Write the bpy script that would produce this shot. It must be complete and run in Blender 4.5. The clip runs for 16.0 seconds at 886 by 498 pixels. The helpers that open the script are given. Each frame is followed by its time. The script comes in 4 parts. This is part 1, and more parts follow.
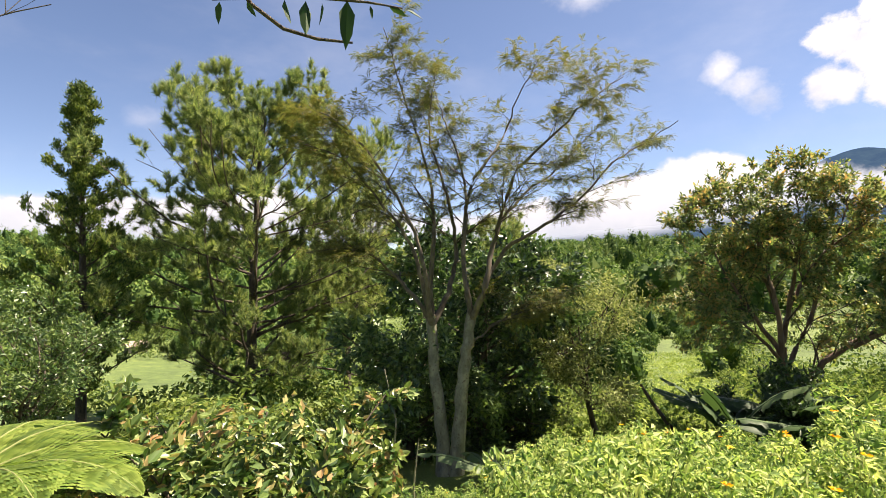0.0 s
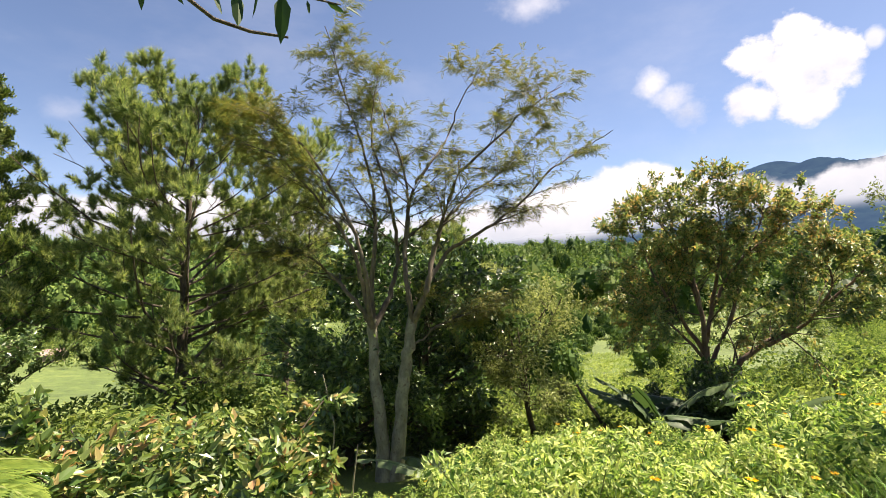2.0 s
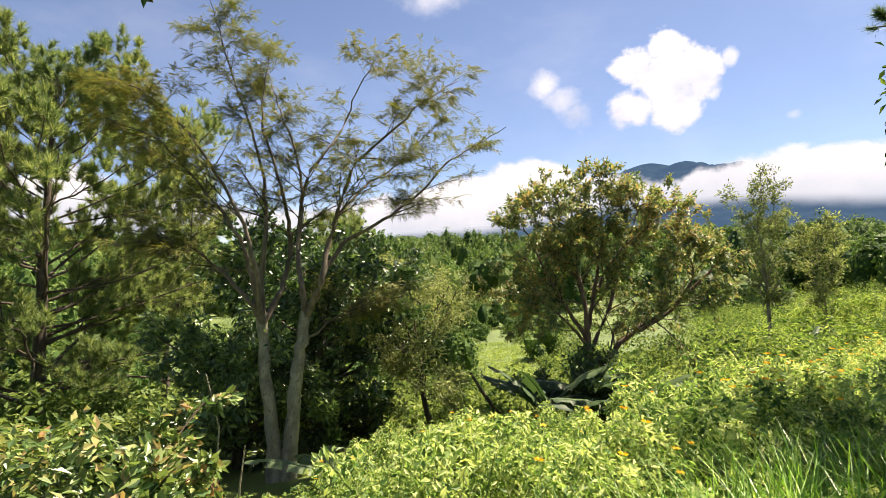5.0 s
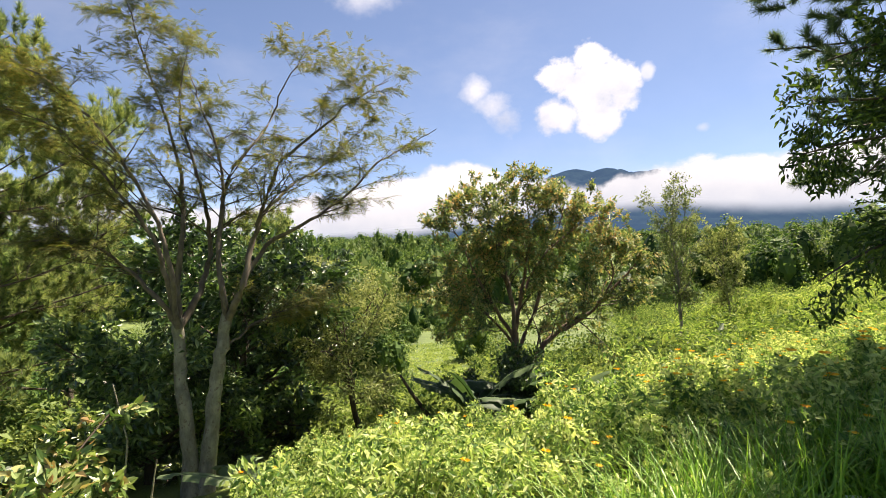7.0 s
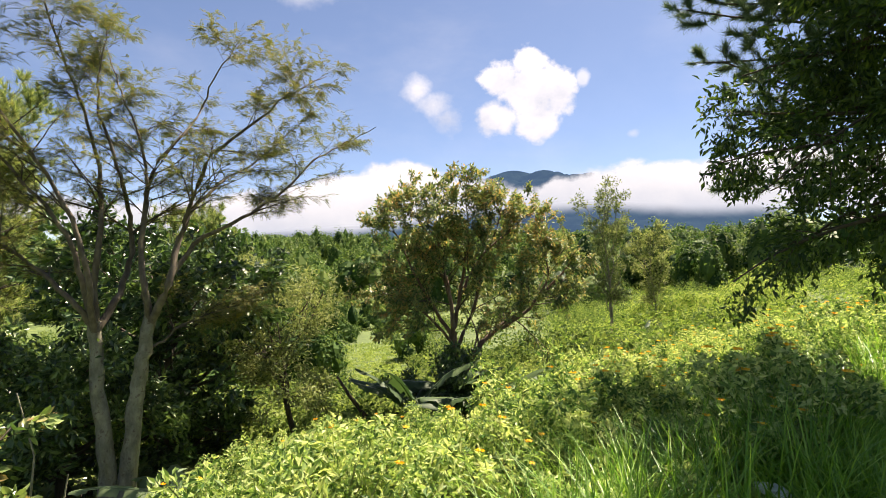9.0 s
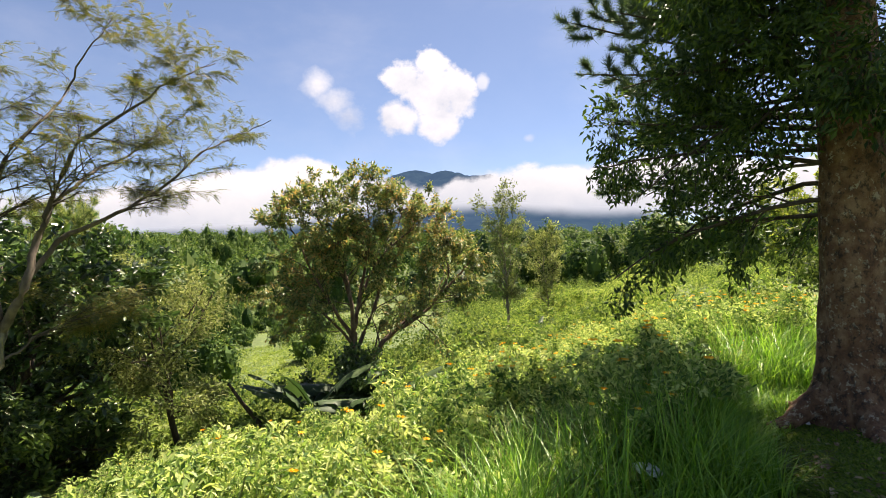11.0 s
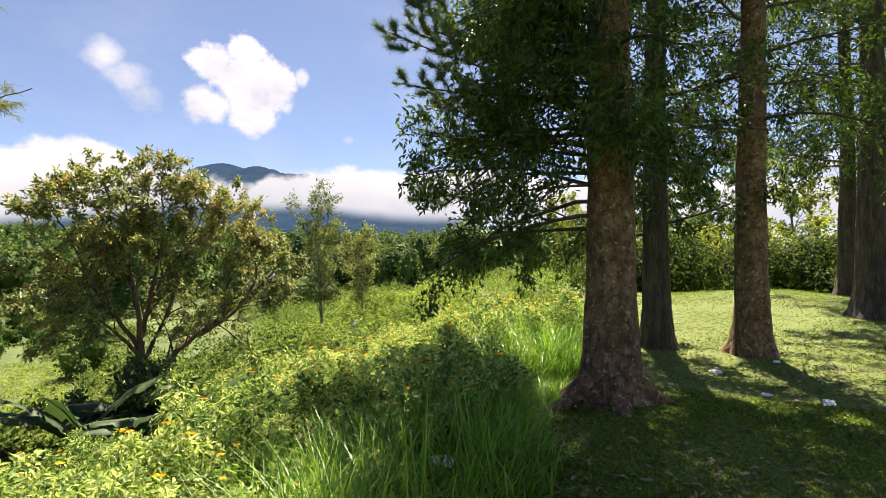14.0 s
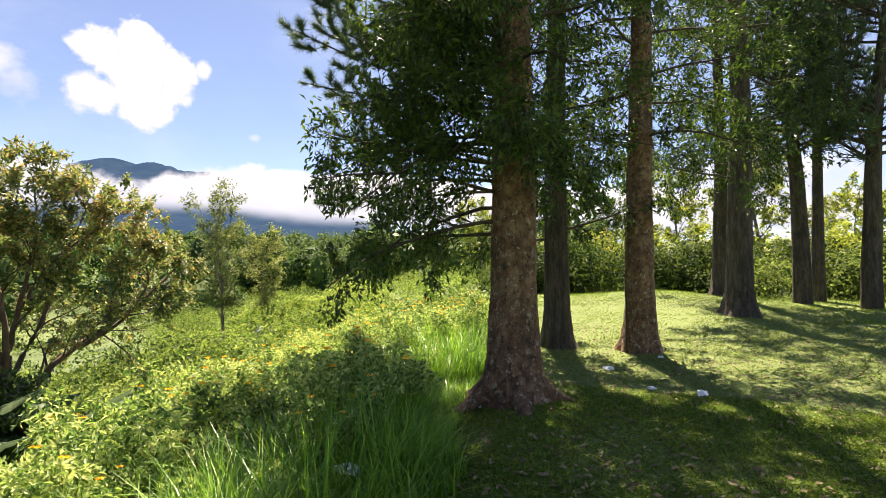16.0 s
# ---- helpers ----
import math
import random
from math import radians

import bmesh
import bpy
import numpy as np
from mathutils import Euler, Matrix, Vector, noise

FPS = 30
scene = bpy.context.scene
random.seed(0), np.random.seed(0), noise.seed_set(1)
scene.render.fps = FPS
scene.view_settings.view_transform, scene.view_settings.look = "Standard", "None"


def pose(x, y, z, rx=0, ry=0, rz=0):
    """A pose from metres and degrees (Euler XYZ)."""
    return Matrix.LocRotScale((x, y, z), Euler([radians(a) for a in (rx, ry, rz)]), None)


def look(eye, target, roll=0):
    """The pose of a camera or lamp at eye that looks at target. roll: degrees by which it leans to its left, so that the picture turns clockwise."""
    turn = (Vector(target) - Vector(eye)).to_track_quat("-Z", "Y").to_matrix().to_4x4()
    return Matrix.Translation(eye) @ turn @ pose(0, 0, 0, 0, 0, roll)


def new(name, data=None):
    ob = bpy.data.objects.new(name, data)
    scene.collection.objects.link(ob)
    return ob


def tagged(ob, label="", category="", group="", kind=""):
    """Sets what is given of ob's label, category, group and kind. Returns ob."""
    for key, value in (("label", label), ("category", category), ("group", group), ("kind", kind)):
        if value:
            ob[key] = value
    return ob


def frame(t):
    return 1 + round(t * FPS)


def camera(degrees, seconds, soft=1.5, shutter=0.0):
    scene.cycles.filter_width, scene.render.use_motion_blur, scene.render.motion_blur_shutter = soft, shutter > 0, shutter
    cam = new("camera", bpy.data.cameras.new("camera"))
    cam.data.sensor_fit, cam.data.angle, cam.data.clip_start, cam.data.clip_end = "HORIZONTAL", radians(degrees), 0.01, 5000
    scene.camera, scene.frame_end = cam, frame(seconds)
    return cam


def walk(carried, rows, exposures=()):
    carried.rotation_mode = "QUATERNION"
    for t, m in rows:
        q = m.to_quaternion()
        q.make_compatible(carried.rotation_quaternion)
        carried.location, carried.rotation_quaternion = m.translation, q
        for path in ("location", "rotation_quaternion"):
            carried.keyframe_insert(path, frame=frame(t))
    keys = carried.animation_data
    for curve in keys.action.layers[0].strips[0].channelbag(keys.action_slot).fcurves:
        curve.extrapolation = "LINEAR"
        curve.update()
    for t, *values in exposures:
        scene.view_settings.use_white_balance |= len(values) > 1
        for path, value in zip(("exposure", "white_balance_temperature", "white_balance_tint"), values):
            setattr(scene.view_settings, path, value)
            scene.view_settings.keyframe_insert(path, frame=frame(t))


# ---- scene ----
cam = camera(80.6, 16.0, 0.8)
PATH = [
    (0, pose(-0.202, -0.147, 1.598, 90, 0, 39.544) @ pose(0, 0, 0, 2.479, 0, -0.481)),
    (0.5, pose(-0.205, -0.152, 1.595, 90, 0, 37.836) @ pose(0, 0, 0, 2.589, 0, -0.419)),
    (1, pose(-0.200, -0.143, 1.594, 90, 0, 36.421) @ pose(0, 0, 0, 2.656, 0, -0.352)),
    (1.5, pose(-0.205, -0.131, 1.596, 90, 0, 35.075) @ pose(0, 0, 0, 2.726, 0, -0.371)),
    (2, pose(-0.199, -0.119, 1.594, 90, 0, 33.267) @ pose(0, 0, 0, 2.810, 0, -0.366)),
    (2.5, pose(-0.197, -0.108, 1.592, 90, 0, 31.391) @ pose(0, 0, 0, 2.819, 0, -0.468)),
    (3, pose(-0.209, -0.101, 1.592, 90, 0, 29.277) @ pose(0, 0, 0, 2.439, 0, -0.403)),
    (3.5, pose(-0.212, -0.088, 1.589, 90, 0, 27.529) @ pose(0, 0, 0, 2.190, 0, -0.423)),
    (4, pose(-0.199, -0.075, 1.586, 90, 0, 25.815) @ pose(0, 0, 0, 2.024, 0, -0.487)),
    (6.5, pose(-0.166, -0.032, 1.586, 90, 0, 16.705) @ pose(0, 0, 0, 1.968, 0, -0.450)),
    (7, pose(-0.158, -0.015, 1.583, 90, 0, 14.784) @ pose(0, 0, 0, 1.998, 0, -0.487)),
    (7.5, pose(-0.150, -0.005, 1.588, 90, 0, 12.804) @ pose(0, 0, 0, 1.999, 0, -0.502)),
    (8, pose(-0.140, 0.004, 1.593, 90, 0, 11.031) @ pose(0, 0, 0, 1.968, 0, -0.437)),
    (10.5, pose(-0.121, 0.038, 1.608, 90, 0, 1.446) @ pose(0, 0, 0, 1.671, 0, -0.397)),
    (11, pose(-0.102, 0.050, 1.601, 90, 0, -2.434) @ pose(0, 0, 0, 1.659, 0, -0.560)),
    (11.5, pose(-0.090, 0.054, 1.603, 90, 0, -5.966) @ pose(0, 0, 0, 1.584, 0, -0.688)),
    (12, pose(-0.082, 0.059, 1.601, 90, 0, -9.498) @ pose(0, 0, 0, 1.644, 0, -0.402)),
    (12.5, pose(-0.077, 0.055, 1.604, 90, 0, -12.163) @ pose(0, 0, 0, 1.705, 0, -0.200)),
    (13, pose(-0.061, 0.055, 1.603, 90, 0, -15.988) @ pose(0, 0, 0, 1.717, 0, 0.032)),
    (13.5, pose(-0.049, 0.050, 1.602, 90, 0, -19.688) @ pose(0, 0, 0, 1.771, 0, 0.300)),
    (14, pose(-0.039, 0.045, 1.602, 90, 0, -22.380) @ pose(0, 0, 0, 1.894, 0, 0.294)),
    (14.5, pose(-0.029, 0.037, 1.603, 90, 0, -24.558) @ pose(0, 0, 0, 2.048, 0, 0.249)),
    (15, pose(-0.015, 0.022, 1.611, 90, 0, -26.862) @ pose(0, 0, 0, 2.153, 0, 0.172)),
    (15.5, pose(-0.005, 0.012, 1.614, 90, 0, -29.185) @ pose(0, 0, 0, 2.230, 0, 0.119)),
    (16, pose(0.000, 0.000, 1.622, 90, 0, -31.990) @ pose(0, 0, 0, 2.271, 0, 0.110)),
]
EXPOSURE = 1.8
walk(cam, PATH, [(0, EXPOSURE + 0.08, 6950, 19), (7, EXPOSURE + 0.03, 6950, 19), (13, EXPOSURE - 0.06, 6950, 19), (14.5, EXPOSURE + 0.02, 6950, 20), (16, EXPOSURE + 0.22, 6950, 22)])

# ---- light ----
SUN_AZ, SUN_EL = 37.0, 60


def bearing(az, d):
    """Plan position at a compass bearing (degrees from +y, clockwise) and distance."""
    return Vector((d * math.sin(radians(az)), d * math.cos(radians(az)), 0.0))


class Nodes:
    """Short-hand for building node trees."""

    def __init__(self, tree):
        self.t = tree
        tree.nodes.clear()

    def add(self, kind, **kw):
        n = self.t.nodes.new(kind)
        for k, v in kw.items():
            if k in n.inputs:
                self.plug(v, n.inputs[k])
        return n

    def plug(self, v, socket):
        if isinstance(v, bpy.types.NodeSocket):
            self.t.links.new(v, socket)
        else:
            socket.default_value = v

    def math(self, op, a, b=0.0, c=0.0):
        n = self.t.nodes.new("ShaderNodeMath")
        n.operation = op
        for i, v in enumerate((a, b, c)):
            self.plug(v, n.inputs[i])
        return n.outputs[0]

    def step(self, v, lo, hi):
        n = self.t.nodes.new("ShaderNodeMapRange")
        n.interpolation_type = "SMOOTHSTEP"
        for i, x in enumerate((v, lo, hi, 0.0, 1.0)):
            self.plug(x, n.inputs[i])
        return n.outputs[0]

    def noise(self, vec, scale, detail=4.0, rough=0.55):
        n = self.t.nodes.new("ShaderNodeTexNoise")
        self.plug(vec, n.inputs["Vector"])
        n.inputs["Scale"].default_value, n.inputs["Detail"].default_value, n.inputs["Roughness"].default_value = scale, detail, rough
        return n.outputs[0]

    def mix(self, f, a, b):
        n = self.t.nodes.new("ShaderNodeMix")
        n.data_type = "RGBA"
        self.plug(f, n.inputs[0])
        self.plug(a, n.inputs[6])
        self.plug(b, n.inputs[7])
        return n.outputs[2]

    def ramp(self, f, stops, mode="LINEAR"):
        n = self.t.nodes.new("ShaderNodeValToRGB")
        n.color_ramp.interpolation = mode
        el = n.color_ramp.elements
        while len(el) < len(stops):
            el.new(0.5)
        for e, (p, c) in zip(el, stops):
            e.position, e.color = p, (*c, 1) if isinstance(c, tuple) else (c, c, c, 1)
        self.plug(f, n.inputs[0])
        return n.outputs[0]

    def scaled(self, vec, s):
        n = self.t.nodes.new("ShaderNodeMapping")
        self.plug(vec, n.inputs[0])
        n.inputs["Scale"].default_value = s
        return n.outputs[0]


def sky_angles(nd, vec):
    """Bearing and elevation, in degrees, of a direction."""
    n = nd.add("ShaderNodeVectorMath")
    n.operation = "NORMALIZE"
    nd.plug(vec, n.inputs[0])
    s = nd.add("ShaderNodeSeparateXYZ")
    nd.plug(n.outputs[0], s.inputs[0])
    az = nd.math("MULTIPLY", nd.math("ARCTAN2", s.outputs[0], s.outputs[1]), 180 / math.pi)
    el = nd.math("MULTIPLY", nd.math("ARCSINE", s.outputs[2]), 180 / math.pi)
    return az, el, n.outputs[0]


world = bpy.data.worlds.new("sky")
world.use_nodes = True
scene.world = world
nd = Nodes(world.node_tree)
sky = nd.add("ShaderNodeTexSky")
sky.sky_type, sky.sun_disc = "NISHITA", False
sky.sun_elevation, sky.sun_rotation = radians(SUN_EL), radians(SUN_AZ)
sky.altitude, sky.air_density, sky.dust_density, sky.ozone_density = 2200, 0.95, 0.25, 1.5
az, el, way = sky_angles(nd, nd.add("ShaderNodeTexCoord").outputs["Generated"])
puff = nd.noise(nd.scaled(way, (1, 1, 1.2)), 9.0, 10.0, 0.6)
curl = nd.noise(nd.scaled(way, (1, 1, 1.2)), 26.0, 6.0, 0.6)
wisp = nd.noise(nd.scaled(way, (1, 1, 2.5)), 3.0, 6.0, 0.6)
bump = nd.math("ADD", nd.math("MULTIPLY", nd.math("SUBTRACT", puff, 0.5), 1.3), nd.math("MULTIPLY", nd.math("SUBTRACT", curl, 0.5), 0.9))


def cloud(a, e, ra, re, soft, dense):
    """A cloud of the sky, round a bearing and an elevation."""
    r = nd.math("SQRT", nd.math("ADD", nd.math("POWER", nd.math("DIVIDE", nd.math("SUBTRACT", az, a), ra), 2.0), nd.math("POWER", nd.math("DIVIDE", nd.math("SUBTRACT", el, e), re), 2.0)))
    return nd.math("MULTIPLY", nd.step(nd.math("SUBTRACT", nd.math("ADD", bump, 1.0), r), 0.0, soft), dense)


mask = 0.0
for c in ((1.6, 18.6, 4.6, 3.5, 0.35, 1.0), (-1.8, 19.6, 3.0, 2.0, 0.35, 1.0), (-2.4, 15.8, 3.0, 2.2, 0.5, 1.0), (2.0, 15.3, 2.8, 2.4, 0.45, 1.0), (4.4, 18.0, 2.3, 2.4, 0.4, 1.0), (1.6, 21.0, 2.4, 1.5, 0.35, 1.0), (7.0, 19.2, 0.9, 1.1, 0.7, 0.7),
          (-11.2, 18.7, 2.6, 2.0, 1.0, 0.85), (-9.2, 17.2, 3.2, 2.0, 1.0, 0.85), (-7.6, 15.6, 2.9, 2.3, 1.1, 0.85), (-23.0, 27.4, 6.0, 2.2, 1.3, 0.75), (-69.5, 14.6, 2.4, 1.6, 1.3, 0.45), (63.0, 7.0, 16.0, 7.0, 1.0, 1.0), (12.0, 13.4, 0.9, 0.6, 1.0, 0.5)):
    mask = nd.math("MAXIMUM", mask, cloud(*c))
veil = nd.math("ADD", nd.math("MULTIPLY", nd.step(wisp, 0.4, 0.75), 0.12), nd.math("ADD", nd.math("MULTIPLY", nd.step(az, -70.0, 40.0), 0.07), 0.0))
mask = nd.math("MAXIMUM", mask, veil)
shade = nd.ramp(nd.math("ADD", nd.math("MULTIPLY", puff, 0.8), nd.math("MULTIPLY", nd.math("SUBTRACT", el, 17.0), 0.02)), ((0.25, (4.2, 4.6, 5.3)), (0.5, (6.5, 6.6, 6.8))))
back = nd.add("ShaderNodeBackground", Color=nd.mix(mask, sky.outputs[0], shade), Strength=0.05)
out = nd.add("ShaderNodeOutputWorld", Surface=back.outputs[0])

sun = new("sun", bpy.data.lights.new("sun", "SUN"))
sun.data.energy, sun.data.angle, sun.data.color = 5.0, radians(0.53), (1.0, 0.91, 0.75)
sun.matrix_world = look(bearing(SUN_AZ, 50 * math.cos(radians(SUN_EL))) + Vector((0, 0, 50 * math.sin(radians(SUN_EL)))), (0, 0, 0))


# ---- materials ----
def surface(name):
    m = bpy.data.materials.new(name)
    m.use_nodes = True
    nd = Nodes(m.node_tree)
    return m, nd


def finish(nd, shader):
    nd.add("ShaderNodeOutputMaterial", Surface=shader)


def leaf_material(name, tones, glow=0.35, rough=0.45, gloss=0.4, patch=0.6, apart=0.4):
    """Leaves: tones run from dark to light, chosen leaf by leaf; glow is the light that passes through."""
    m, nd = surface(name)
    geo, tc, info = nd.add("ShaderNodeNewGeometry"), nd.add("ShaderNodeTexCoord"), nd.add("ShaderNodeObjectInfo")
    n = nd.noise(tc.outputs["Object"], patch, 2.0)
    f = nd.math("ADD", nd.math("MULTIPLY", nd.math("SUBTRACT", geo.outputs["Random Per Island"], 0.14), 0.9), nd.math("MULTIPLY", nd.math("SUBTRACT", n, 0.3), 0.7))
    f = nd.math("ADD", f, nd.math("MULTIPLY", nd.math("SUBTRACT", info.outputs["Random"], 0.5), apart))
    col = nd.ramp(f, [(0.05 + 0.9 * i / (len(tones) - 1), c) for i, c in enumerate(tones)])
    p = nd.add("ShaderNodeBsdfPrincipled", Roughness=rough)
    nd.plug(col, p.inputs["Base Color"])
    p.inputs["Specular IOR Level"].default_value = gloss
    through_leaf = nd.add("ShaderNodeMix")
    through_leaf.data_type, through_leaf.blend_type = "RGBA", "MULTIPLY"
    for i, v in ((0, 1.0), (6, col), (7, (1.45, 1.5, 0.9, 1))):
        nd.plug(v, through_leaf.inputs[i])
    tr = nd.add("ShaderNodeBsdfTranslucent", Color=through_leaf.outputs[2])
    mx = nd.add("ShaderNodeMixShader", Fac=glow)
    nd.plug(p.outputs[0], mx.inputs[1])
    nd.plug(tr.outputs[0], mx.inputs[2])
    finish(nd, mx.outputs[0])
    return m


def bark_material(name, tones, scale=9.0, stretch=0.25, depth=0.03, lichen=None, plates=0.0):
    m, nd = surface(name)
    obj = nd.add("ShaderNodeTexCoord").outputs["Object"]
    long = nd.scaled(obj, (1, 1, stretch))
    a, b = nd.noise(long, scale, 6.0, 0.65), nd.noise(obj, scale * 0.2, 3.0)
    col = nd.ramp(nd.math("ADD", nd.math("MULTIPLY", a, 0.8), nd.math("MULTIPLY", b, 0.3)), [(0.32 + 0.4 * i / (len(tones) - 1), c) for i, c in enumerate(tones)])
    if lichen:
        spots = nd.step(nd.noise(obj, scale * 1.6, 4.0, 0.75), 0.57, 0.62)
        col = nd.mix(nd.math("MULTIPLY", spots, 0.7), col, (*lichen, 1))
    height = a
    if plates:
        fine = nd.noise(nd.scaled(obj, (1, 1, stretch)), plates, 5.0, 0.75)
        crack = nd.step(fine, 0.36, 0.5)
        col = nd.mix(nd.math("ADD", nd.math("MULTIPLY", crack, 0.75), 0.25), (0.012, 0.008, 0.006, 1), col)
        height = nd.math("ADD", nd.math("MULTIPLY", a, 0.6), nd.math("MULTIPLY", fine, 0.8))
    p = nd.add("ShaderNodeBsdfPrincipled", Roughness=0.85)
    nd.plug(col, p.inputs["Base Color"])
    bu = nd.add("ShaderNodeBump", Strength=1.0, Distance=depth)
    nd.plug(height, bu.inputs["Height"])
    nd.plug(bu.outputs[0], p.inputs["Normal"])
    finish(nd, p.outputs[0])
    return m


def plain_material(name, c, rough=0.6, var=0.3, scale=20.0):
    m, nd = surface(name)
    obj = nd.add("ShaderNodeTexCoord").outputs["Object"]
    n = nd.noise(obj, scale, 4.0)
    p = nd.add("ShaderNodeBsdfPrincipled", Roughness=rough)
    nd.plug(nd.mix(n, (*[x * (1 - var) for x in c], 1), (*[min(1, x * (1 + var)) for x in c], 1)), p.inputs["Base Color"])
    finish(nd, p.outputs[0])
    return m


M_BROAD = leaf_material("dark broad leaves", [(0.015, 0.038, 0.013), (0.06, 0.115, 0.034), (0.18, 0.25, 0.085)], 0.28, 0.32, 0.6)
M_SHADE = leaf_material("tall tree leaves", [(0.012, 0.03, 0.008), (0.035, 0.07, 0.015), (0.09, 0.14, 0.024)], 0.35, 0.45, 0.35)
M_HEDGE = leaf_material("hedge leaves", [(0.015, 0.035, 0.01), (0.05, 0.085, 0.02), (0.13, 0.17, 0.04)], 0.3, 0.6, 0.15)
M_PINE = leaf_material("pine needles", [(0.075, 0.12, 0.048), (0.23, 0.28, 0.1), (0.46, 0.46, 0.19)], 0.42, 0.5, 0.2, 0.4)
M_PINEBLUE = leaf_material("blue pine needles", [(0.045, 0.085, 0.05), (0.085, 0.135, 0.075), (0.14, 0.195, 0.095)], 0.25, 0.5, 0.3)
M_CYPRESS = leaf_material("conifer foliage", [(0.03, 0.058, 0.015), (0.085, 0.13, 0.03), (0.21, 0.245, 0.06)], 0.26, 0.55, 0.3)
M_FEATHER = leaf_material("feathery leaflets", [(0.045, 0.075, 0.022), (0.115, 0.14, 0.04), (0.22, 0.18, 0.055)], 0.32, 0.6, 0.2, 0.35)
M_CINNAMON = leaf_material("mixed green and orange leaves", [(0.05, 0.085, 0.03), (0.145, 0.2, 0.072), (0.28, 0.31, 0.125), (0.5, 0.29, 0.12)], 0.33, 0.4, 0.45, 0.5)
M_GREY = leaf_material("grey green leaves", [(0.08, 0.11, 0.04), (0.2, 0.235, 0.09), (0.34, 0.37, 0.16)], 0.35, 0.6, 0.25)
M_COFFEE = leaf_material("glossy shrub leaves", [(0.022, 0.055, 0.014), (0.07, 0.13, 0.033), (0.15, 0.21, 0.06), (0.24, 0.31, 0.11), (0.38, 0.21, 0.1)], 0.3, 0.38, 0.5, 1.4, 0.0)
M_SUNFLOWER = leaf_material("bright shrub leaves", [(0.055, 0.12, 0.03), (0.24, 0.34, 0.095), (0.53, 0.57, 0.24)], 0.42, 0.5, 0.25, 0.8, 0.5)
M_FIELD = leaf_material("valley shrub leaves", [(0.045, 0.085, 0.025), (0.135, 0.185, 0.052), (0.25, 0.3, 0.095)], 0.4, 0.75, 0.1, 0.15)
M_MEADOW = leaf_material("field shrub leaves", [(0.065, 0.12, 0.025), (0.2, 0.28, 0.062), (0.38, 0.43, 0.13)], 0.4, 0.6, 0.25, 0.25)
M_WOODS = leaf_material("far wood leaves", [(0.024, 0.058, 0.016), (0.075, 0.135, 0.034), (0.165, 0.225, 0.058)], 0.3, 0.7, 0.1, 0.04)
M_HILL = leaf_material("hillside leaves", [(0.025, 0.06, 0.015), (0.09, 0.15, 0.036), (0.2, 0.25, 0.065)], 0.3, 0.6, 0.2, 0.035)
M_LIGHTWOOD = leaf_material("light green tree leaves", [(0.09, 0.13, 0.022), (0.19, 0.23, 0.04), (0.32, 0.33, 0.08)], 0.5, 0.5)
M_GRASS = leaf_material("grass blades", [(0.048, 0.098, 0.013), (0.125, 0.2, 0.027), (0.225, 0.29, 0.052)], 0.36, 0.55, 0.25, 0.5)
M_TALLGRASS = leaf_material("tall grass blades", [(0.065, 0.165, 0.016), (0.14, 0.29, 0.03), (0.27, 0.42, 0.06)], 0.42, 0.4, 0.4, 0.5)
M_FERN = leaf_material("fern fronds", [(0.08, 0.14, 0.022), (0.15, 0.22, 0.036), (0.23, 0.29, 0.06)], 0.4, 0.5)
M_BANANA = leaf_material("banana leaves", [(0.025, 0.055, 0.02), (0.055, 0.095, 0.035), (0.11, 0.16, 0.065)], 0.25, 0.55, 0.25)
M_BANANAPALE = leaf_material("pale banana leaves", [(0.07, 0.11, 0.05), (0.17, 0.23, 0.12)], 0.3, 0.45, 0.4)
M_PETAL = leaf_material("orange yellow petals", [(0.75, 0.3, 0.01), (0.8, 0.42, 0.02), (0.85, 0.54, 0.04)], 0.3, 0.5)
M_FIG = leaf_material("fig leaves", [(0.02, 0.05, 0.012), (0.035, 0.075, 0.02)], 0.15, 0.6, 0.25)
M_DRY = leaf_material("dry fallen leaves", [(0.12, 0.08, 0.04), (0.22, 0.16, 0.08), (0.33, 0.27, 0.15)], 0.1, 0.7)
M_BARK = bark_material("reddish flaking bark", [(0.04, 0.018, 0.008), (0.17, 0.085, 0.04), (0.32, 0.2, 0.11)], 8.0, 0.8, 0.05, (0.44, 0.39, 0.28), 15.0)
M_BARKDARK = bark_material("dark furrowed bark", [(0.016, 0.012, 0.008), (0.06, 0.044, 0.03), (0.14, 0.11, 0.08)], 9.0, 0.2, 0.04, None, 30.0)
M_BARKPALE = bark_material("pale grey bark", [(0.06, 0.055, 0.035), (0.16, 0.152, 0.11), (0.3, 0.285, 0.21)], 8.0, 0.5, 0.012, (0.09, 0.06, 0.04))
M_BARKRED = bark_material("red brown bark", [(0.05, 0.03, 0.02), (0.12, 0.075, 0.05), (0.2, 0.14, 0.1)], 10.0, 0.3, 0.02)
M_BARKLIMB = bark_material("brown grey limb bark", [(0.03, 0.022, 0.015), (0.08, 0.064, 0.045), (0.16, 0.132, 0.095)], 9.0, 0.4, 0.008)
M_TWIG = bark_material("brown twigs", [(0.03, 0.022, 0.015), (0.08, 0.06, 0.04)], 20.0, 0.3, 0.005)
M_STEM = bark_material("green stems", [(0.09, 0.11, 0.03), (0.18, 0.2, 0.06)], 20.0, 0.3, 0.004)
M_LITTER = plain_material("white plastic", (0.78, 0.8, 0.8), 0.35, 0.15)

# ---- mesh helpers ----

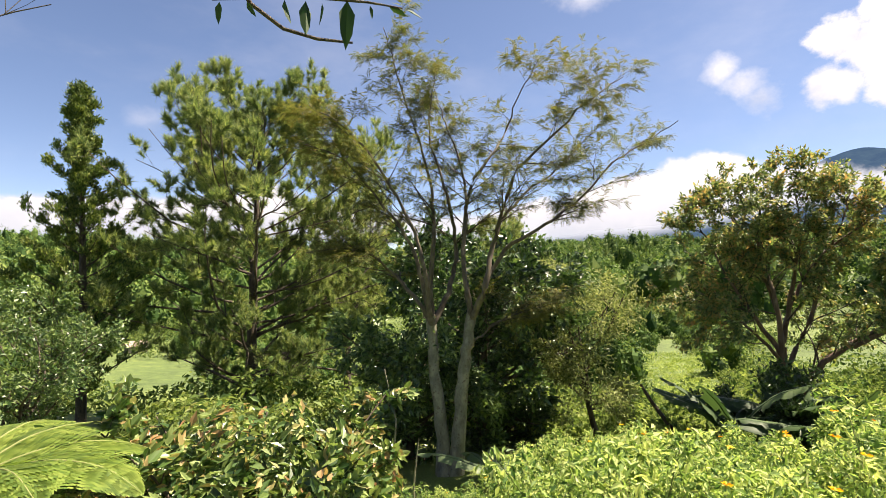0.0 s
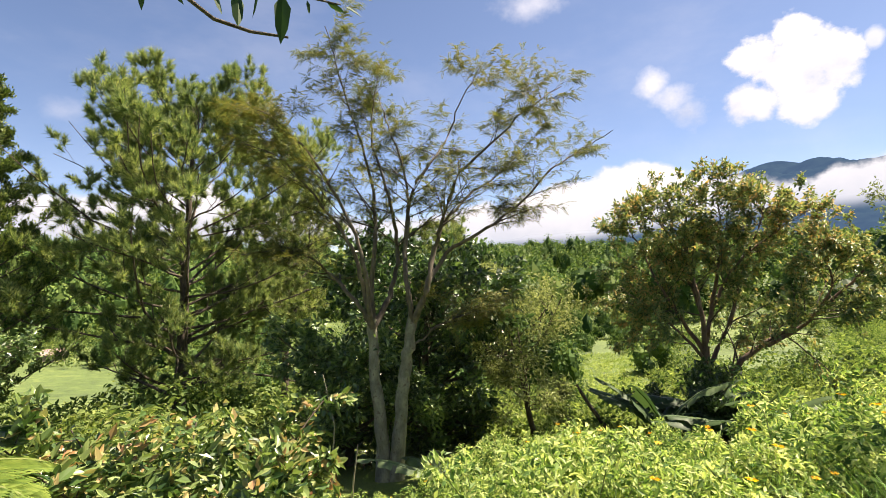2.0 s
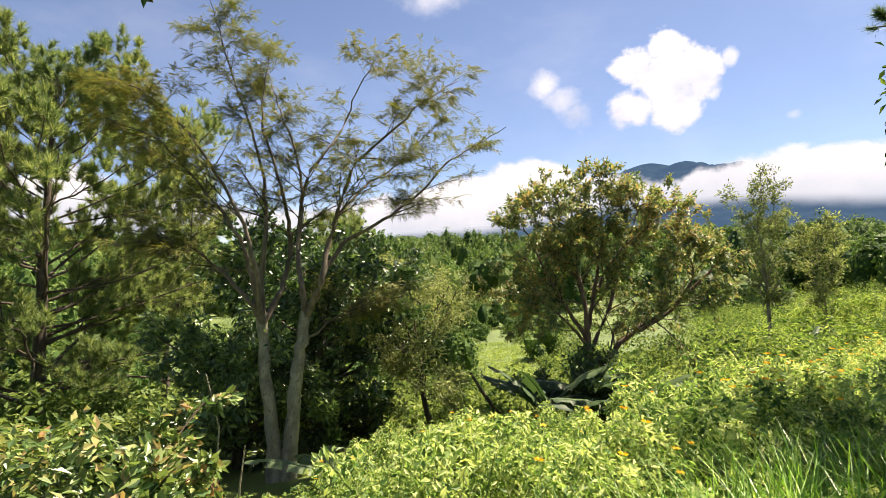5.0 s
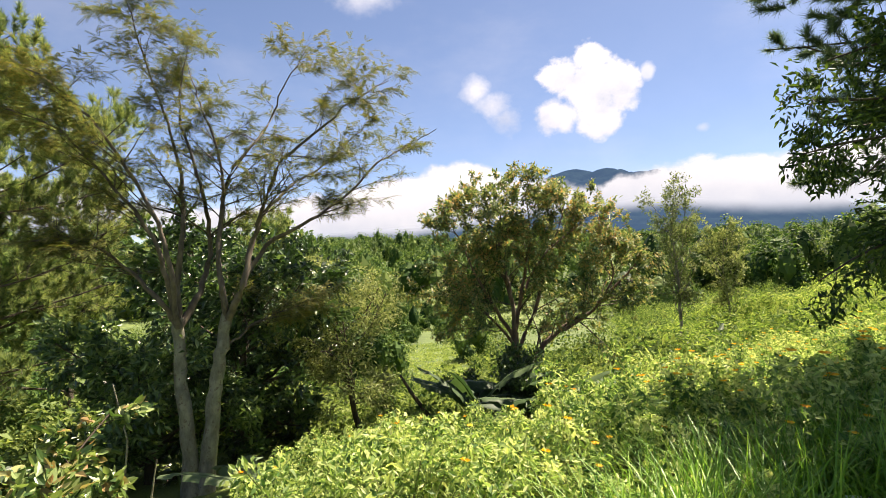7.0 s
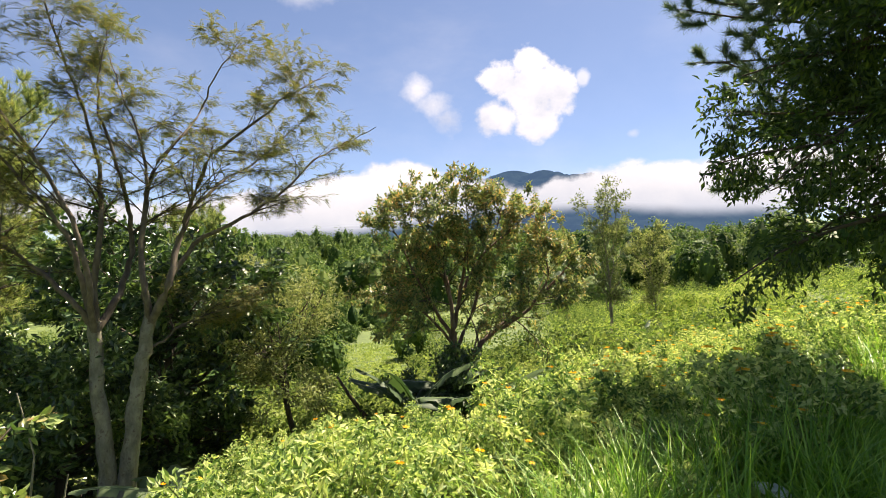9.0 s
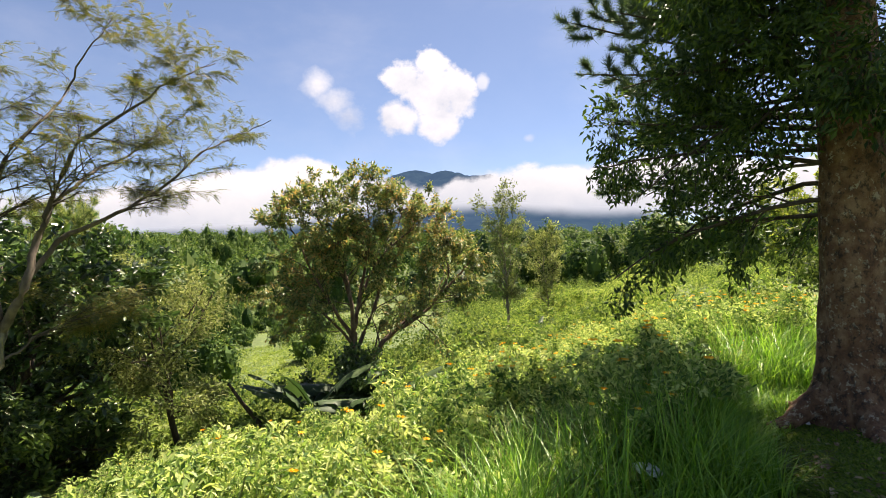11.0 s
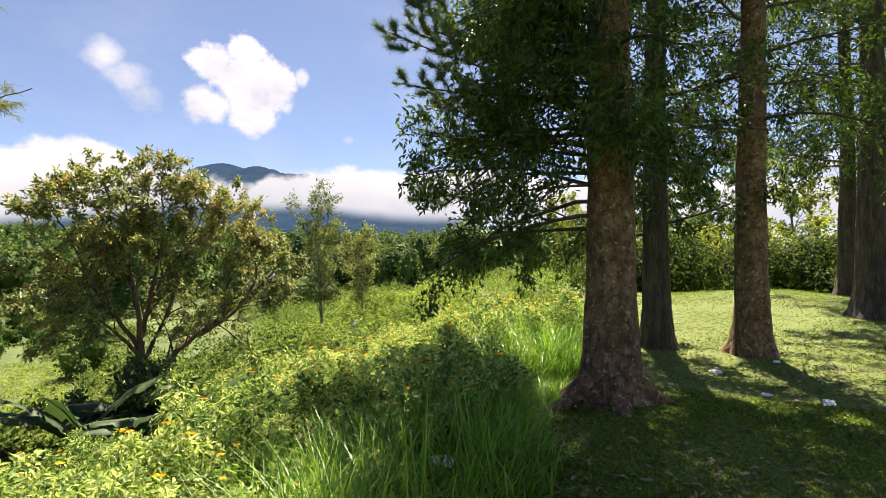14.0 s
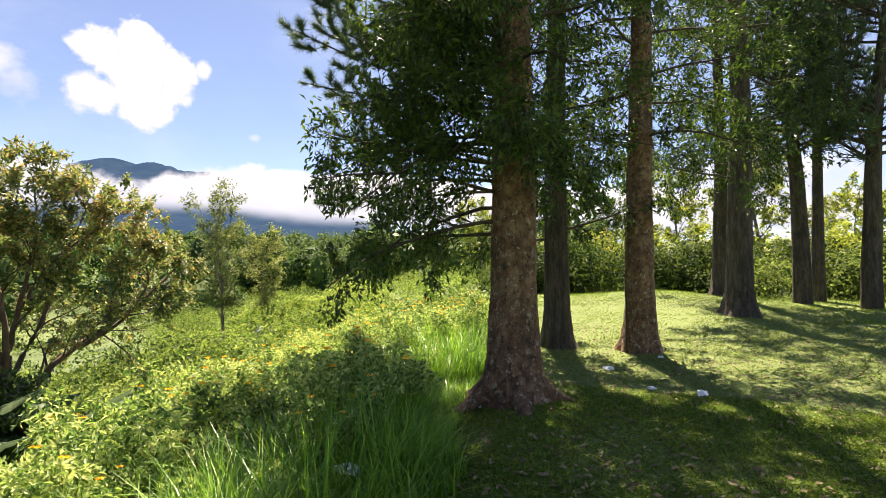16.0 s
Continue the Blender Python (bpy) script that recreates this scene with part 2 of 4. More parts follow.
def mesh_of(name, verts, faces, mat, smooth=False):
    """A mesh from arrays; faces all with the same number of corners."""
    verts, faces = np.asarray(verts, dtype=np.float32), np.asarray(faces, dtype=np.int32)
    me = bpy.data.meshes.new(name)
    k = faces.shape[1]
    me.vertices.add(len(verts))
    me.vertices.foreach_set("co", verts.ravel())
    me.loops.add(faces.size)
    me.loops.foreach_set("vertex_index", faces.ravel())
    me.polygons.add(len(faces))
    me.polygons.foreach_set("loop_start", np.arange(0, faces.size, k, dtype=np.int32))
    me.polygons.foreach_set("use_smooth", np.full(len(faces), smooth))
    me.materials.append(mat)
    me.update(calc_edges=True)
    return me


def part(name, me, parent, label=""):
    ob = new(name, me)
    ob.parent = parent
    return tagged(ob, label)


def thing(name, label, category, place=(0, 0, 0), turn=0.0, group="", size=1.0):
    ob = new(name)
    ob.empty_display_size = 0.1
    ob.matrix_basis = pose(*place, 0, 0, turn) @ Matrix.Scale(size, 4)
    return tagged(ob, label, category, group)


def unit(v):
    v = np.asarray(v, dtype=float)
    return v / np.maximum(np.linalg.norm(v, axis=-1, keepdims=True), 1e-9)


def tube(paths, sides=7, rough=0.0, rng=None):
    """Tapering tubes along paths of (points, radii): vertices and four-cornered faces."""
    V, F, n = [], [], 0
    ang = np.arange(sides) * 2 * math.pi / sides
    for pts, rad in paths:
        pts, rad = np.asarray(pts, float), np.asarray(rad, float)
        k = len(pts)
        tan = unit(np.gradient(pts, axis=0))
        ref = np.where(np.abs(tan[:, 2:3]) > 0.9, [[1.0, 0, 0]], [[0, 0, 1.0]])
        a = unit(np.cross(tan, ref))
        b = np.cross(tan, a)
        r = np.repeat(rad[:, None], sides, 1)
        if rough and rng is not None:
            r = r * (1 + rough * rng.standard_normal((1, sides)) + 0.5 * rough * rng.standard_normal((k, sides)))
        V.append((pts[:, None] + (a[:, None] * np.cos(ang)[None, :, None] + b[:, None] * np.sin(ang)[None, :, None]) * r[:, :, None]).reshape(-1, 3))
        i, j = np.meshgrid(np.arange(k - 1), np.arange(sides), indexing="ij")
        p, q = n + i * sides + j, n + i * sides + (j + 1) % sides
        F.append(np.stack([p, q, q + sides, p + sides], -1).reshape(-1, 4))
        n += k * sides
    return np.concatenate(V), np.concatenate(F)


def along(pts, t):
    """The point and the tangent at share t of a path."""
    s = t * (len(pts) - 1)
    i = min(int(s), len(pts) - 2)
    f = s - i
    return pts[i] * (1 - f) + pts[i + 1] * f, unit(pts[i + 1] - pts[i])


def shoot(rng, start, way, length, r0, r1, lift=0.0, wobble=0.12, k=5):
    """One branch: bends up (lift > 0) or droops on its way."""
    pts, d, p = [start], unit(way), np.array(start, float)
    for i in range(k - 1):
        d = unit(d + rng.standard_normal(3) * wobble + np.array([0, 0, lift / (k - 1)]))
        p = p + d * length / (k - 1)
        pts.append(p)
    return np.array(pts), np.linspace(r0, r1, k)


def offshoots(rng, paths, count, lo, hi, length, spread, share=0.5, lift=0.0, wobble=0.15, flat=0.0, k=4):
    """Side branches of every path, between shares lo and hi of its length; flat > 0 lays them level."""
    made = []
    for pts, rad in paths:
        total = np.linalg.norm(np.diff(pts, axis=0), axis=1).sum()
        for c in range(count if isinstance(count, int) else max(1, int(count * total))):
            t = lo + (hi - lo) * rng.random()
            p, d = along(pts, t)
            side = unit(np.cross(d, rng.standard_normal(3)))
            side[2] *= 1 - flat
            a = radians(spread * (0.7 + 0.6 * rng.random()))
            way = d * math.cos(a) + unit(side) * math.sin(a)
            r = float(np.interp(t, np.linspace(0, 1, len(rad)), rad)) * share
            made.append(shoot(rng, p, way, length * (0.6 + 0.8 * rng.random()) * (1.15 - 0.5 * t), r, r * 0.35, lift, wobble, k))
    return made


def spots(rng, paths, n, lo=0.2):
    """n points with tangents, spread along paths."""
    size = np.array([len(p) for p, r in paths])
    first = np.concatenate([[0], np.cumsum(size)[:-1]])
    pts = np.concatenate([p for p, r in paths])
    idx = rng.integers(0, len(paths), n)
    s = (lo + (1 - lo) * rng.random(n)) * (size[idx] - 1)
    i = np.minimum(s.astype(int), size[idx] - 2)
    a, b = pts[first[idx] + i], pts[first[idx] + i + 1]
    return a + (b - a) * (s - i)[:, None], unit(b - a)


def leaves(rng, P, D, length, width, droop=0.2, spread=0.9, jitter=0.06, fold=0.15, detail=False, level=0.0, face=None):
    """Leaves at points P that leave the twigs' ways D: folded blades of two or four triangles; face gives the way their upper sides turn."""
    n = len(P)
    d = unit(D + spread * rng.standard_normal((n, 3)) - np.array([0, 0, droop]))
    nor = unit(rng.standard_normal((n, 3)) * (1 - level) + (np.array([0, 0, 0.8 + level]) if face is None else face * 2))
    s = unit(np.cross(d, nor))
    nor = np.cross(s, d)
    L = (length * (0.6 + 0.7 * rng.random(n)))[:, None]
    W = L * width * 0.5
    b = P + jitter * rng.standard_normal((n, 3))
    tip = b + d * L - nor * L * 0.12
    if detail:
        lf, rt = b + d * L * 0.3 + s * W + nor * W * fold * 2, b + d * L * 0.3 - s * W + nor * W * fold * 2
        l2, r2 = b + d * L * 0.7 + s * W * 0.75 - nor * L * 0.03, b + d * L * 0.7 - s * W * 0.75 - nor * L * 0.03
        V = np.stack([b, rt, r2, tip, l2, lf], 1).reshape(-1, 3)
        q = np.array([[0, 1, 2, 3], [0, 3, 4, 5]])
        return V, (np.arange(n)[:, None, None] * 6 + q).reshape(-1, 4)
    lf, rt = b + d * L * 0.45 + s * W + nor * W * fold * 2, b + d * L * 0.45 - s * W + nor * W * fold * 2
    V = np.stack([b, rt, tip, lf], 1).reshape(-1, 3)
    q = np.array([[0, 1, 2], [0, 2, 3]])
    return V, (np.arange(n)[:, None, None] * 4 + q).reshape(-1, 3)


def needles(rng, P, D, per, length, width=0.006, splay=0.75, droop=0.0):
    """Tufts of needles, one thin triangle each."""
    n = len(P) * per
    p, d = np.repeat(P, per, 0), np.repeat(unit(D), per, 0)
    way = unit(d + splay * rng.standard_normal((n, 3)) - np.array([0, 0, droop]))
    s = unit(np.cross(way, rng.standard_normal((n, 3))))
    L = length * (0.6 + 0.6 * rng.random((n, 1)))
    b = p - d * length * 0.7 * rng.random((n, 1))
    V = np.stack([b - s * width, b + s * width, b + way * L], 1).reshape(-1, 3)
    return V, np.arange(n * 3).reshape(-1, 3)


def sprays(rng, P, D, length, pairs=7, leaflet=0.05, width=0.4, level=0.6):
    """Pinnate leaves: pairs of leaflets along a drooping midrib."""
    n = len(P)
    d = unit(D + 0.7 * rng.standard_normal((n, 3)) * [1, 1, 0.5] - np.array([0, 0, 0.1]))
    nor = unit(rng.standard_normal((n, 3)) * (1 - level) + [0, 0, 1.0])
    s = unit(np.cross(d, nor))
    nor = np.cross(s, d)
    L = (length * (0.6 + 0.7 * rng.random(n)))[:, None]
    V = []
    for i in range(pairs):
        t = (i + 1) / pairs
        c = P + d * L * t - nor * L * 0.25 * t * t
        for side in (-1, 1):
            a = unit(d * 0.45 + side * s - nor * 0.15)
            ll = leaflet * (1.1 - 0.5 * abs(t - 0.45)) * (L / length)
            tip, w = c + a * ll, d * ll * width * 0.5
            mid = c + a * ll * 0.5
            V.append(np.stack([c, mid - w, tip, mid + w], 1))
    V = np.stack(V, 1).reshape(-1, 3)
    m = len(V) // 4
    q = np.array([[0, 1, 2, 3]])
    return V, (np.arange(m)[:, None, None] * 4 + q).reshape(-1, 4)


def blades(rng, P, height, width, lean=0.5, segs=3):
    """Grass blades that bend over, strips of segs pieces."""
    n = len(P)
    a = rng.random(n) * 2 * math.pi
    out = np.stack([np.cos(a), np.sin(a), np.zeros(n)], 1)
    s = np.stack([-np.sin(a), np.cos(a), np.zeros(n)], 1)
    h = (height * (0.5 + 0.8 * rng.random(n)))[:, None]
    bend = (lean * (0.2 + rng.random(n)))[:, None]
    V = []
    for i in range(segs + 1):
        t = i / segs
        c = P + np.array([0, 0, 1.0]) * h * (t - 0.35 * bend * t * t) + out * h * bend * t * t
        w = width * (1 - t) ** 0.7 + 0.0006
        V += [c - s * w, c + s * w]
    V = np.stack(V, 1).reshape(-1, 3)
    q = np.array([[2 * i, 2 * i + 1, 2 * i + 3, 2 * i + 2] for i in range(segs)])
    return V, (np.arange(n)[:, None, None] * (2 * segs + 2) + q).reshape(-1, 4)


def joined(*pieces):
    V, F, n = [], [], 0
    for v, f in pieces:
        V.append(v)
        F.append(f + n)
        n += len(v)
    return np.concatenate(V), np.concatenate(F)


# ---- ground ----
DIST = (0, 2, 5, 9, 14, 22, 40, 80, 160, 400, 1200, 4800)
VALLEY = (0, -0.4, -1.15, -1.85, -2.6, -3.9, -6.6, -7.6, -3.0, 15, 46, 60)
LAWN = (0, 0, 0, 0, 0.1, 0.4, 0.5, 0.2, 4.0, 20, 50, 60)
SIDE_AZ = (-180, -130, -100, -75, -50, -15, 0, 15, 28, 40, 180)
SIDE = (0, 0, 0.55, 0.85, 1.0, 1.0, 0.8, 0.45, 0.15, 0.0, 0.0)


def ground_z(x, y):
    x, y = np.asarray(x, float), np.asarray(y, float)
    d, a = np.hypot(x, y), np.degrees(np.arctan2(x, y))
    w = np.interp(a, SIDE_AZ, SIDE)
    w = np.where(y - x < 1.2, w * np.clip((y - x - 0.4) / 0.8, 0, 1), w) if d.ndim else (w if y - x > 1.2 else w * min(1, max(0, (y - x - 0.4) / 0.8)))
    ld = np.log1p(d)
    z = w * np.interp(ld, np.log1p(DIST), VALLEY) + (1 - w) * np.interp(ld, np.log1p(DIST), LAWN)
    m = bearing(54, 20)
    z = z + 0.45 * np.exp(-(((x - m.x) / 3.2) ** 2 + ((y - m.y) / 3.0) ** 2))
    return z + 0.02 * np.sin(x * 1.7) * np.cos(y * 1.3) + np.minimum(d * 0.004, 3) * np.sin(x * 0.021 + 1) * np.cos(y * 0.017)


def rest(az, d, sink=0.05):
    p = bearing(az, d)
    return (p.x, p.y, float(ground_z(p.x, p.y)) - sink)


def ground_material():
    m, nd = surface("grassy soil")
    obj = nd.add("ShaderNodeTexCoord").outputs["Object"]
    s = nd.add("ShaderNodeSeparateXYZ")
    nd.plug(obj, s.inputs[0])
    fine, mid, big = nd.noise(obj, 32.0, 8.0, 0.75), nd.noise(obj, 1.1, 7.0, 0.7), nd.noise(obj, 0.05, 3.0)
    turf = nd.ramp(fine, ((0.3, (0.035, 0.06, 0.01)), (0.5, (0.1, 0.145, 0.02)), (0.7, (0.2, 0.24, 0.045))))
    soil = nd.ramp(fine, ((0.3, (0.07, 0.05, 0.03)), (0.7, (0.2, 0.16, 0.09))))
    near = nd.mix(nd.math("MULTIPLY", nd.step(mid, 0.54, 0.72), 0.3), turf, soil)
    far = nd.ramp(nd.math("ADD", nd.math("MULTIPLY", big, 0.45), nd.math("MULTIPLY", mid, 0.55)), ((0.35, (0.03, 0.055, 0.012)), (0.5, (0.075, 0.115, 0.024)), (0.65, (0.17, 0.21, 0.05))))
    d = nd.math("SQRT", nd.math("ADD", nd.math("POWER", s.outputs[0], 2.0), nd.math("POWER", s.outputs[1], 2.0)))
    p = nd.add("ShaderNodeBsdfPrincipled", Roughness=0.9)
    nd.plug(nd.mix(nd.step(d, 22.0, 34.0), near, far), p.inputs["Base Color"])
    bu = nd.add("ShaderNodeBump", Strength=0.8, Distance=0.03)
    nd.plug(fine, bu.inputs["Height"])
    nd.plug(bu.outputs[0], p.inputs["Normal"])
    finish(nd, p.outputs[0])
    return m


def ground():
    na = 288
    radii = np.concatenate([[0.0], np.geomspace(0.4, 4800, 120)])
    a = np.arange(na) * 2 * math.pi / na
    X, Y = radii[:, None] * np.sin(a), radii[:, None] * np.cos(a)
    V = np.stack([X, Y, ground_z(X, Y)], -1).reshape(-1, 3)
    i, j = np.meshgrid(np.arange(len(radii) - 1), np.arange(na), indexing="ij")
    p, q = i * na + j, i * na + (j + 1) % na
    F = np.stack([p, p + na, q + na, q], -1).reshape(-1, 4)
    tagged(new("ground", mesh_of("ground", V, F, ground_material(), True)), "grassy ground falling from a lawn into a green valley", "ground", kind="structure")


ground()


# ---- distance ----
def mountain():
    m, nd = surface("forested slopes with haze glow")
    obj = nd.add("ShaderNodeTexCoord").outputs["Object"]
    n = nd.noise(nd.scaled(obj, (1, 1, 0.4)), 0.012, 8.0, 0.65)
    p = nd.add("ShaderNodeBsdfPrincipled", Roughness=0.95)
    p.inputs["Specular IOR Level"].default_value = 0.0
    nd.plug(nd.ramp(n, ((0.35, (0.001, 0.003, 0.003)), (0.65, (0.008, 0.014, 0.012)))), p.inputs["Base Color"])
    # Distance haze is put in as a blue glow over near-black slopes.
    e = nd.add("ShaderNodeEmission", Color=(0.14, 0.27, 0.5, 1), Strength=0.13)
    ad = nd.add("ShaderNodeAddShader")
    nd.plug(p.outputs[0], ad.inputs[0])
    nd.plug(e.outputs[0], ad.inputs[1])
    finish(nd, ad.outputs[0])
    c = bearing(-0.9, 4300)
    nr, na = 110, 260
    r, a = np.linspace(0, 2600, nr), np.arange(na) * 2 * math.pi / na
    R, A = np.meshgrid(r, a, indexing="ij")
    X, Y = R * np.sin(A), R * np.cos(A)
    east = np.hypot(X - 330, Y + 60)
    h = np.maximum(765 / (1 + (R / 900) ** 1.7), 715 / (1 + (east / 1300) ** 1.9)) * np.clip((2600 - R) / 700, 0, 1) ** 0.7
    rough = np.array([noise.fractal(Vector((x / 260, y / 260, 0)), 1.0, 2.0, 6) for x, y in zip(X.ravel(), Y.ravel())]).reshape(R.shape)
    h = h + 46 * rough * np.clip(R / 350, 0.25, 1)
    V = np.stack([c.x + R * np.sin(A), c.y + R * np.cos(A), h + 10], -1).reshape(-1, 3)
    i, j = np.meshgrid(np.arange(nr - 1), np.arange(na), indexing="ij")
    p, q = i * na + j, i * na + (j + 1) % na
    tagged(new("mountain", mesh_of("mountain", V, np.stack([p, p + na, q + na, q], -1).reshape(-1, 4), m, True)), "volcano with blue haze painted on, rising out of a bank of cloud", "mountain", kind="structure")


def cloud_bank():
    """A far belt of low cloud in front of the mountain."""
    m, nd = surface("low cloud")
    az, el, way = sky_angles(nd, nd.add("ShaderNodeTexCoord").outputs["Object"])
    n = nd.noise(nd.scaled(way, (1, 1, 1.3)), 11.0, 9.0, 0.6)
    f = nd.math("DIVIDE", nd.math("ADD", az, 100.0), 200.0)
    tops = ((-100, 7.5), (-72, 7.5), (-58, 9.0), (-45, 6.5), (-28, 7.5), (-19, 10.6), (-12, 11.8), (-7, 10.4), (-3.4, 10.1), (-2.2, 8.9), (2.2, 8.7), (4.0, 10.2), (14, 10.5), (20, 11.0), (40, 10.0), (70, 7.0))
    top = nd.math("MULTIPLY", nd.ramp(f, [((a + 100) / 200, t / 20) for a, t in tops], "EASE"), 20.0)
    low = nd.math("MULTIPLY", nd.ramp(f, [((a + 100) / 200, t / 20) for a, t in ((-100, 3.0), (-30, 3.0), (-18, 3.4), (-9, 4.8), (-4, 5.6), (8, 5.9), (16, 5.2), (40, 4.0))]), 20.0)
    wave = nd.math("MULTIPLY", nd.math("SUBTRACT", n, 0.5), 4.2)
    up = nd.step(nd.math("SUBTRACT", nd.math("ADD", top, wave), el), 0.0, 1.0)
    dn = nd.step(nd.math("SUBTRACT", el, nd.math("ADD", low, nd.math("MULTIPLY", wave, 0.25))), -0.5, 1.0)
    # The bank glows by itself; its greyer underside is shading painted into the emission.
    e = nd.add("ShaderNodeEmission", Strength=1.0)
    depth = nd.math("ADD", nd.math("MULTIPLY", nd.math("SUBTRACT", el, low), 0.1), nd.math("MULTIPLY", n, 0.5))
    nd.plug(nd.ramp(depth, ((0.2, (0.19, 0.212, 0.245)), (0.5, (0.255, 0.268, 0.285)), (0.75, (0.315, 0.317, 0.322)))), e.inputs[0])
    tr = nd.add("ShaderNodeBsdfTransparent")
    mx = nd.add("ShaderNodeMixShader")
    nd.plug(nd.math("MULTIPLY", up, dn), mx.inputs[0])
    nd.plug(tr.outputs[0], mx.inputs[1])
    nd.plug(e.outputs[0], mx.inputs[2])
    finish(nd, mx.outputs[0])
    V, F = [], []
    for i, a in enumerate(np.linspace(-100, 100, 81)):
        b = bearing(a, 1650)
        V += [(b.x, b.y, 30), (b.x, b.y, 480)]
        if i:
            F.append((2 * i - 2, 2 * i, 2 * i + 1, 2 * i - 1))
    ob = tagged(new("backdrop", mesh_of("cloud_bank", V, F, m)), "white bank of low cloud along the far hills", "cloud", kind="structure")
    ob.visible_shadow = False


mountain()
cloud_bank()

# ---- trees ----
def build_tree(name, label, place, wood, crown, bark, sides=9, group="", rng=None, arms=0, rough=0.04):
    """A tree thing: trunk with its limbs, and a crown; wood and crown in the tree's own frame."""
    t = thing(name, label, "tree", place, 0, group)
    part("trunk", mesh_of("trunk", *tube(wood[:1], max(sides, 14), rough, rng or np.random.default_rng(1)), bark, True), t)
    for w in wood[1:1 + arms]:
        part("limb", mesh_of("limb", *tube([w], sides), bark, True), t)
    if wood[1 + arms:]:
        tagged(part("twig_crown", mesh_of("twig_crown", *tube(wood[1 + arms:], 4), M_TWIG, True), t), kind="stuff")
    for nm, v, f, mat in crown:
        part(nm, mesh_of(nm, v, f, mat), t)
    return t


def sketched(rng, limbs, base, depth, wide=12):
    """Limbs drawn in the tree's broad plane, (across, height) by turns, given depth and a soft bend; base is the height of the foot."""
    made = []
    for nm, r0, r1, pts in limbs:
        k = len(pts)
        v = np.cumsum(rng.normal(0, depth if nm == "limb" else 0.03, k))
        p = np.array([(u, w - v[0], z - base) for (u, z), w in zip(pts, v)])
        s = np.linspace(0, k - 1, 4 * k)
        p = np.stack([np.interp(s, np.arange(k), p[:, c]) for c in range(3)], 1)
        for i in range(2):
            p[1:-1] = (p[:-2] + 2 * p[1:-1] + p[2:]) / 4
        p[1:-1] += rng.normal(0, 0.012, p[1:-1].shape)
        rad = r0 + (r1 - r0) * np.linspace(0, 1, 4 * k) ** 0.7
        if nm == "trunk":
            rad[:4] += np.array([0.06, 0.03, 0.015, 0.005])
            rad *= 1 + 0.06 * np.sin(np.arange(4 * k) * 1.9)
        made.append((nm, (p, rad)))
    return made


def feathery_tree():
    """Two pale stems from one foot, forked limbs and flat layers of feathery leaves."""
    rng = np.random.default_rng(11)
    t = thing("feathery_tree", "slender twin-stemmed tree with pale bark and thin feathery leaves", "tree", rest(-41.5, 9.0, 0.12), 41.5)
    limbs = [
        ("trunk", 0.12, 0.085, [(0.08, -1.9), (-0.02, -0.7), (-0.11, 0.07), (-0.14, 0.9)]),
        ("trunk", 0.13, 0.085, [(0.2, -1.9), (0.33, -0.9), (0.37, -0.13), (0.47, 0.45), (0.55, 0.98)]),
        ("limb", 0.05, 0.008, [(-0.14, 0.75), (-0.39, 1.18), (-0.76, 1.57), (-1.14, 1.96), (-1.72, 2.06), (-2.3, 2.0)]),
        ("limb", 0.05, 0.007, [(-0.14, 0.75), (-0.32, 1.61), (-0.47, 2.1), (-0.85, 2.68), (-1.33, 3.27), (-1.62, 3.57), (-2.3, 3.86)]),
        ("limb", 0.05, 0.007, [(-0.14, 0.75), (-0.24, 1.61), (-0.4, 2.3), (-0.75, 3.0), (-1.14, 3.6), (-1.72, 4.2), (-2.2, 4.5)]),
        ("limb", 0.06, 0.006, [(-0.14, 0.75), (-0.18, 1.42), (-0.08, 2.2), (-0.09, 2.9), (-0.21, 3.6), (-0.45, 4.4), (-0.74, 5.2), (-0.94, 5.85)]),
        ("limb", 0.06, 0.006, [(-0.14, 0.75), (0.21, 1.32), (0.36, 2.0), (0.27, 2.6), (0.08, 3.3), (-0.16, 4.0), (-0.14, 4.6), (0.0, 5.4)]),
        ("limb", 0.055, 0.006, [(0.55, 0.85), (0.45, 1.31), (0.41, 2.0), (0.52, 2.9), (0.47, 3.5), (0.28, 4.1), (0.09, 4.6), (-0.05, 5.2)]),
        ("limb", 0.055, 0.006, [(0.55, 0.85), (0.46, 1.41), (0.45, 2.2), (0.6, 3.3), (1.02, 3.8), (1.37, 4.4), (1.48, 4.9), (1.79, 5.4)]),
        ("limb", 0.065, 0.006, [(0.55, 0.85), (0.76, 1.41), (0.9, 2.1), (1.05, 2.6), (1.21, 3.3), (1.81, 3.8), (2.42, 4.4), (3.0, 4.8)]),
        ("limb", 0.04, 0.006, [(0.86, 1.9), (1.05, 2.5), (1.6, 3.1), (2.2, 3.5), (2.82, 4.1), (3.2, 4.5)]),
        ("limb", 0.045, 0.006, [(0.78, 1.48), (1.19, 2.1), (1.79, 2.43), (2.49, 2.9), (3.0, 3.5), (3.6, 3.9), (4.1, 4.2)]),
        ("limb", 0.025, 0.005, [(0.46, 0.35), (0.78, 0.63), (1.27, 0.92), (2.16, 1.1)]),
    ]
    big = []
    for nm, path in sketched(rng, limbs, -1.9, 0.28):
        part(nm, mesh_of(nm, *tube([path], 12, 0.03, rng), M_BARKPALE if nm == "trunk" else M_BARKLIMB, True), t)
        if nm == "limb":
            big.append(path)
    second = offshoots(rng, big, 18, 0.32, 0.96, 0.8, 48, 0.42, 0.0, 0.07, 0.8, 7)
    third = offshoots(rng, second, 8, 0.2, 1.0, 0.45, 45, 0.55, -0.05, 0.08, 0.9, 4)
